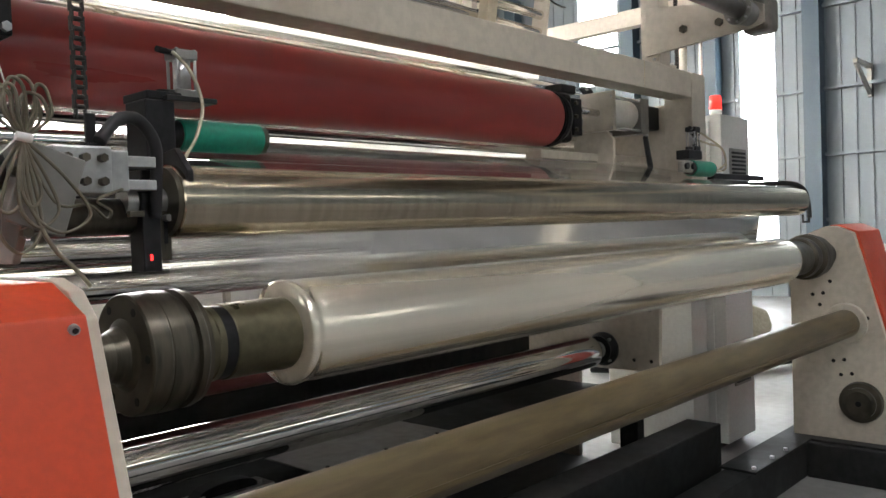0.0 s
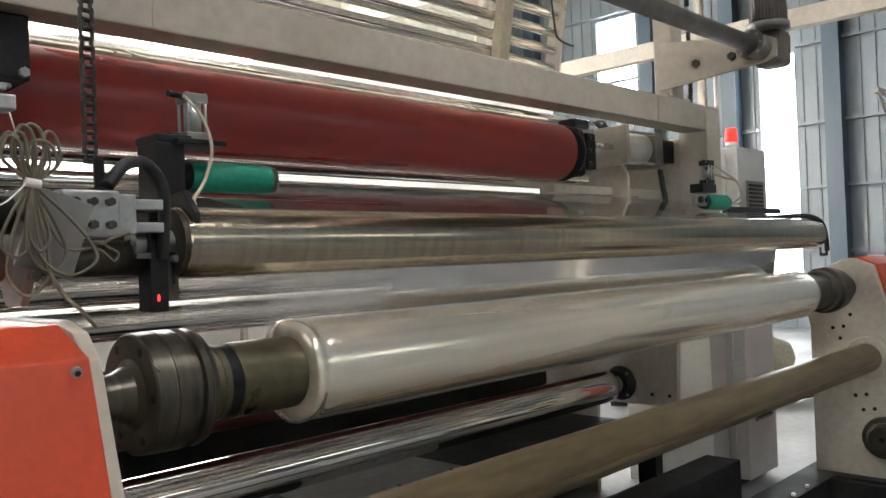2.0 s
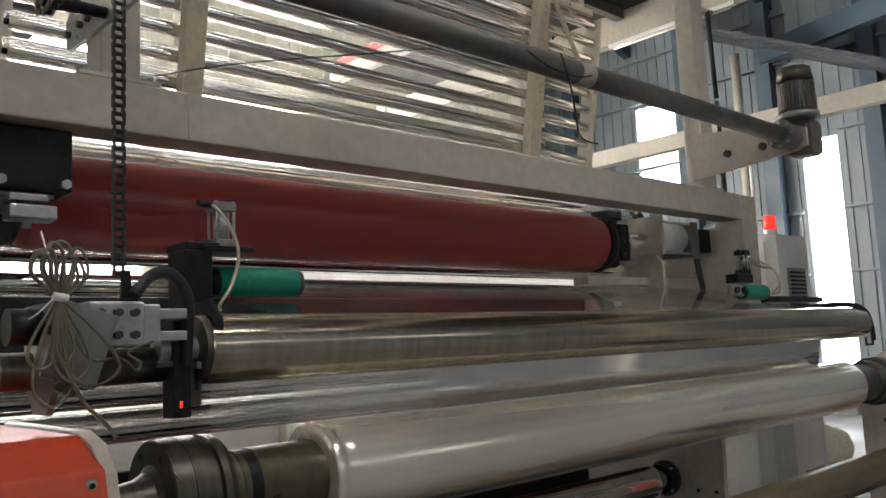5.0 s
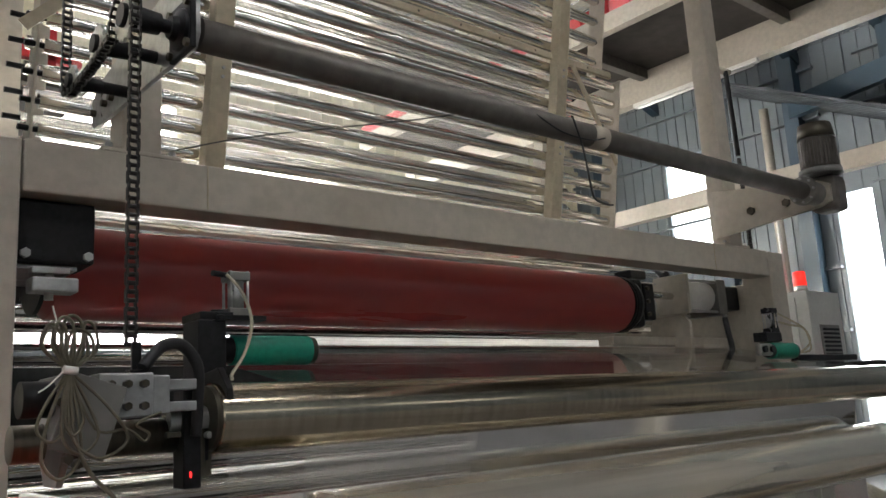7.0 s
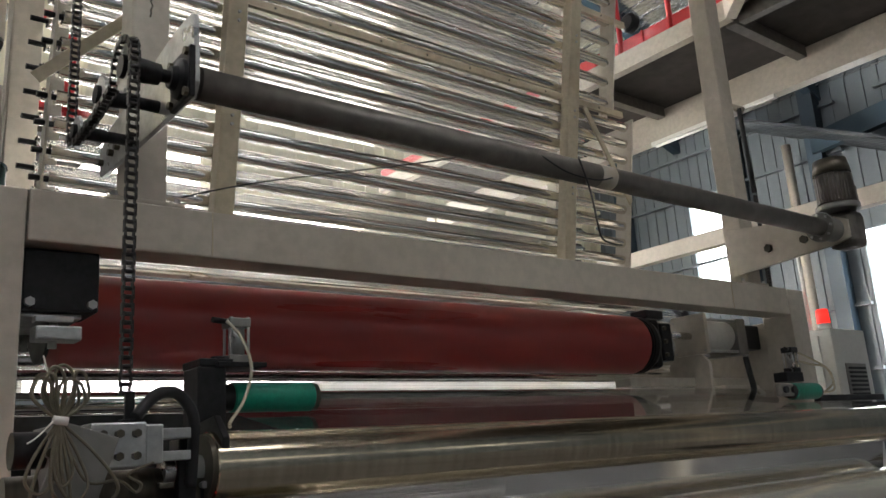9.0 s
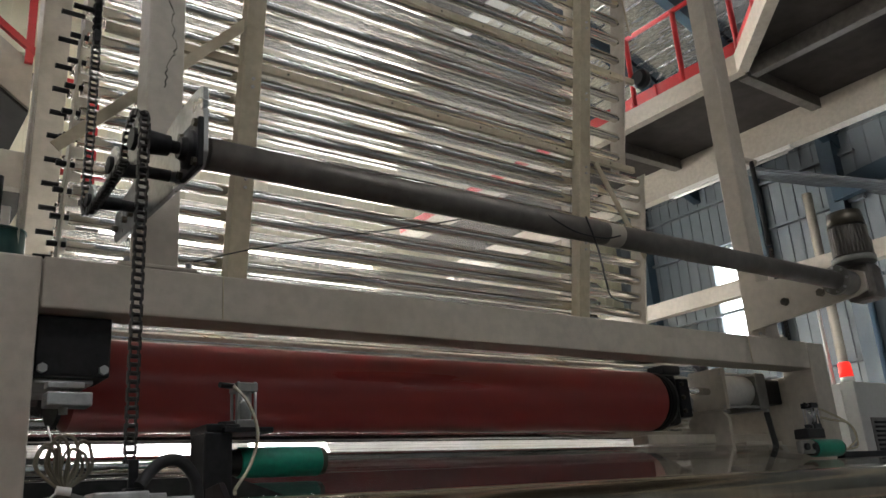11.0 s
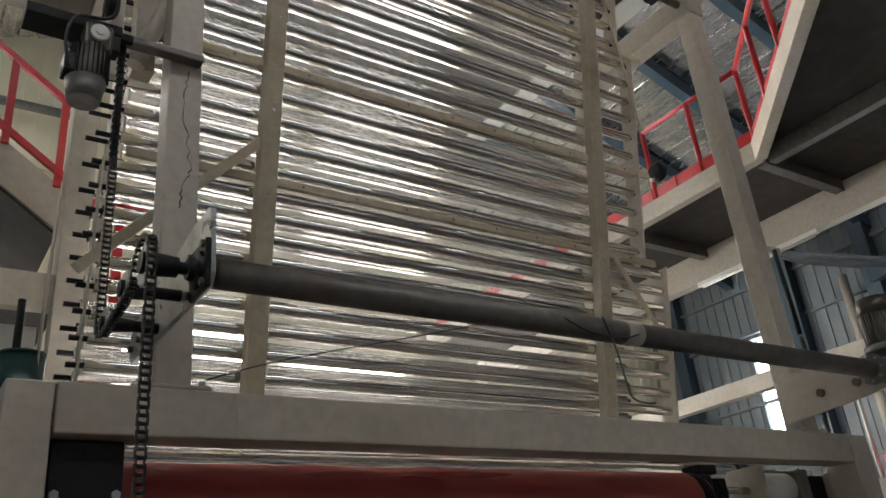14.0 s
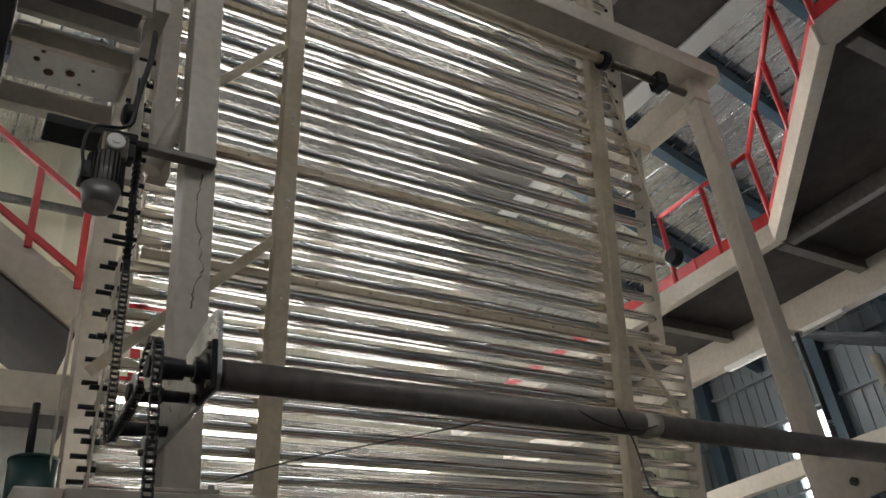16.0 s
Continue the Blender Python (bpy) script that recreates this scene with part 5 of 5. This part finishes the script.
    part("hub", made(lathe_in, [(3.38, 0.03), (3.385, 0.058), (3.42, 0.062), (3.45, 0.04)], 2.2, 5.22, 28), BLACK, c)
    part("shaft", rods(((3.45, 2.2, 5.22), (4.12, 2.2, 5.22), 0.026), seg=16), OIL_STEEL, c)
    part("bearing", boxes((3.84, 3.92, 2.15, 2.25, 5.165, 5.275), bevel=0.01), BLACK, c)
    h = thing("hub_wheel", "black hose reel hub on the platform rail", "wheel")
    part("hub", made(lathe_in, [(4.47, 0.05), (4.49, 0.07), (4.53, 0.07), (4.59, 0.03)], 2.95, 4.45, 24), BLACK, h)


tower()


def upper_left():
    f = thing("hoist", "cream welded hoist carriage with a rust-spotted plate", "hoist")
    part("plate", boxes((0.25, 0.74, 2.66, 3.03, 4.56, 4.58)), WHITE, f, "rust-spotted white plate")
    part("upper_plate", boxes((0.25, 0.74, 2.2, 2.64, 4.7, 4.72)), SLAB, f)
    for y in (2.30, 2.5, 2.68):
        part("cross_bar", boxes((0.24, 0.735, y - 0.018, y + 0.018, 4.47, 4.555)), CREAM, f)
    part("side_bar", boxes((0.74, 0.80, 2.25, 3.12, 4.46, 4.6)), CREAM, f)
    part("side_bar", boxes((0.12, 0.235, 2.0, 3.12, 4.4, 4.7)), DARK_FRAME, f)
    part("riser", boxes((0.80, 0.88, 2.36, 2.44, 3.7, 5.2)), CREAM, f)
    part("front_bar", boxes((0.24, 0.735, 3.05, 3.12, 4.43, 4.555)), CREAM, f)
    for x, y, r in ((0.36, 2.86, 0.014), (0.42, 2.93, 0.022), (0.51, 2.90, 0.02), (0.60, 2.84, 0.008), (0.38, 2.80, 0.010), (0.56, 2.96, 0.007)):
        part("rust_spot", rods(((x, y, 4.556), (x, y, 4.5598), r), seg=14), RUST, f)
    part("hanger", boxes((0.70, 0.745, 2.3, 2.34, 3.6, 4.2)), CREAM, f)
    part("pulley", made(lathe_in, [(0.66, 0.03), (0.67, 0.045), (0.70, 0.045), (0.71, 0.03)], 2.25, 3.86, 24), BLACK, f)
    part("hose", made(hose_in, [(0.70, 2.25, 3.86), (0.715, 2.24, 4.0), (0.74, 2.24, 4.15), (0.745, 2.22, 4.3)], 0.012), RUBBER, f)
    d = thing("paint_drum", "dark green steel drum standing on the beam", "drum")
    part("drum", made(lambda bm: rod_in(bm, (0.62, 3.0, 2.44), (0.62, 3.0, 2.74), 0.085, 32)), GREEN_MOTOR, d)
    part("rim", made(lambda bm: rod_in(bm, (0.62, 3.0, 2.74), (0.62, 3.0, 2.75), 0.089, 32)), GREEN_MOTOR, d)
    part("stand", boxes((0.54, 0.70, 2.92, 3.08, 2.42, 2.44)), CREAM, d)
    part("spindle", rods(((0.60, 3.0, 2.75), (0.60, 3.0, 2.97), 0.015)), BLACK, d)
    l = thing("tube_light", "lit daylight tube behind the tower foot", "lamp")
    part("tube", rods(((0.80, 3.25, 2.60), (1.4, 3.25, 2.60), 0.03)), TUBE_LIGHT, l, "glowing tube")
    part("batten", boxes((0.78, 1.42, 3.28, 3.33, 2.58, 2.62)), WHITE, l)


upper_left()


# ---- cabinets and clutter beyond the machine ----
def cabinet_with_beacon():
    c = thing("control_cabinet", "light grey control cabinet with louvred vents", "cabinet")
    part("body", boxes((5.25, 5.70, 2.30, 2.80, 0.05, 2.24), bevel=0.006), GREY_PANEL, c)
    part("door", boxes((5.238, 5.249, 2.38, 2.78, 0.12, 2.2), bevel=0.002), GREY_PANEL, c)
    part("plinth", boxes((5.27, 5.68, 2.38, 2.78, 0, 0.049)), DARK_FRAME, c)
    for z0 in (1.72, 0.42):
        v = part("vent", boxes((5.36, 5.62, 2.29, 2.299, z0, z0 + 0.3), bevel=0.001), GREY_STEEL, c)
        for k in range(10):
            part("louvre", boxes((5.38, 5.60, 2.283, 2.289, z0 + 0.02 + k * 0.027, z0 + 0.034 + k * 0.027), bevel=0), DARK_FRAME, v)
    b = thing("warning_beacon", "lit red warning beacon on the cabinet", "beacon")
    part("base", rods(((5.29, 2.352, 2.24), (5.29, 2.352, 2.275), 0.040), seg=24), WHITE, b)
    part("lens", made(lambda bm: rod_in(bm, (5.29, 2.352, 2.275), (5.29, 2.352, 2.36), 0.040, 24, 0.037)), LAMP_RED, b, "glowing red lens")
    part("cap", made(lambda bm: rod_in(bm, (5.29, 2.352, 2.36), (5.29, 2.352, 2.368), 0.037, 24, 0.03)), LAMP_RED, b)
    part("pole", rods(((5.34, 2.47, 2.24), (5.34, 2.47, 3.0), 0.012)), WHITE, b)
    d = thing("electric_cabinet", "pale green grey cabinet beside the machine frame", "cabinet")
    part("body", boxes((5.0, 5.22, 2.42, 3.05, 0, 1.35), bevel=0.005), GREY_PANEL, d)
    part("hinge", boxes((4.985, 4.999, 2.45, 2.48, 0.45, 0.53)), BLACK, d)
    random.seed(5)
    for x, y, r, h in ((8.6, 4.4, 0.45, 0.75), (9.3, 4.0, 0.42, 0.6), (9.6, 4.9, 0.5, 0.8)):
        bm = bmesh.new()
        bmesh.ops.create_icosphere(bm, subdivisions=3, radius=1)
        for v in bm.verts:
            n = noise.noise(v.co * 1.7 + Vector((x, y, 0))) * 0.25 + noise.noise(v.co * 5) * 0.06
            v.co = Vector((v.co.x * r * (1 + n), v.co.y * r * (1 + n), (v.co.z * 0.5 + 0.5) * h * (1 + n * 0.4)))
            v.co.z = max(v.co.z, 0)
        for f in bm.faces:
            f.smooth = True
        o = single("sack", bm, SACK, "full woven plastic sack on the concrete floor", "sack", "sacks on the floor")
        o.location = (x, y, 0)
    h = thing("floor_hose", "thick black suction hose lying on the floor", "hose")
    part("hose", made(hose_in, [(7.2, 4.6, 0.1), (7.5, 4.0, 0.1), (7.9, 3.5, 0.1), (8.6, 3.1, 0.12), (9.3, 2.9, 0.1)], 0.09, 14), RUBBER, h)
    cart = thing("hose_cart", "low dark trolley frame under the hose", "trolley")
    part("frame", boxes((7.6, 8.2, 3.4, 3.44, 0.05, 0.09), (7.6, 8.2, 3.8, 3.84, 0.05, 0.09), (7.6, 7.64, 3.44, 3.8, 0.05, 0.09)), DARK_FRAME, cart)
    for x in (7.65, 8.1):
        part("wheel", rods(((x, 3.42, 0.03), (x + 0.05, 3.42, 0.03), 0.03)), BLACK, cart)
    k = thing("pallet_box", "white wrapped goods stacked on a pallet", "pallet")
    part("goods", boxes((11.5, 13.0, 2.2, 3.6, 0.15, 1.1), bevel=0.05), WHITE, k)
    part("base", boxes((11.4, 13.1, 2.1, 3.7, 0.0, 0.15)), SACK, k)
    w = thing("notice_screen", "dark blue board standing near the wall", "board")
    part("board", boxes((12.2, 12.26, 2.15, 3.0, 0.9, 2.0)), BLUE, w)
    part("foot", boxes((12.15, 12.31, 2.2, 2.95, 0, 0.05), (12.2, 12.26, 2.5, 2.6, 0.05, 0.9)), DARK_FRAME, w)
    e = thing("extruder_line", "white machine housings of the line behind the rollers", "machine")
    part("housing", boxes((0.9, 4.4, 4.6, 5.6, 0, 1.75), bevel=0.01), WHITE, e)
    part("hopper", made(lambda bm: rod_in(bm, (3.4, 5.0, 1.75), (3.4, 5.0, 2.2), 0.15, 4, 0.35)), WHITE, e)
    part("hopper", made(lambda bm: rod_in(bm, (4.1, 5.0, 1.75), (4.1, 5.0, 2.2), 0.15, 4, 0.35)), WHITE, e)
    part("ladder_rail", boxes((2.9, 2.94, 4.55, 4.59, 0, 2.6)), CREAM, e)


cabinet_with_beacon()


# ---- what turns ----
def motions():
    step = 1 / 15
    n = int(16.0 / step) + 1
    for ob, turns_per_second in ((FILM_ROLL, 1 / 0.6), (METAL_ROLL, 2.6), (RED_ROLL, 1.39)):
        x, y, z = ob.location
        walk(ob, [(k * step, Matrix.Translation((x, y, z)) @ Matrix.Rotation(2 * math.pi * turns_per_second * k * step, 4, "X")) for k in range(n)])


motions()
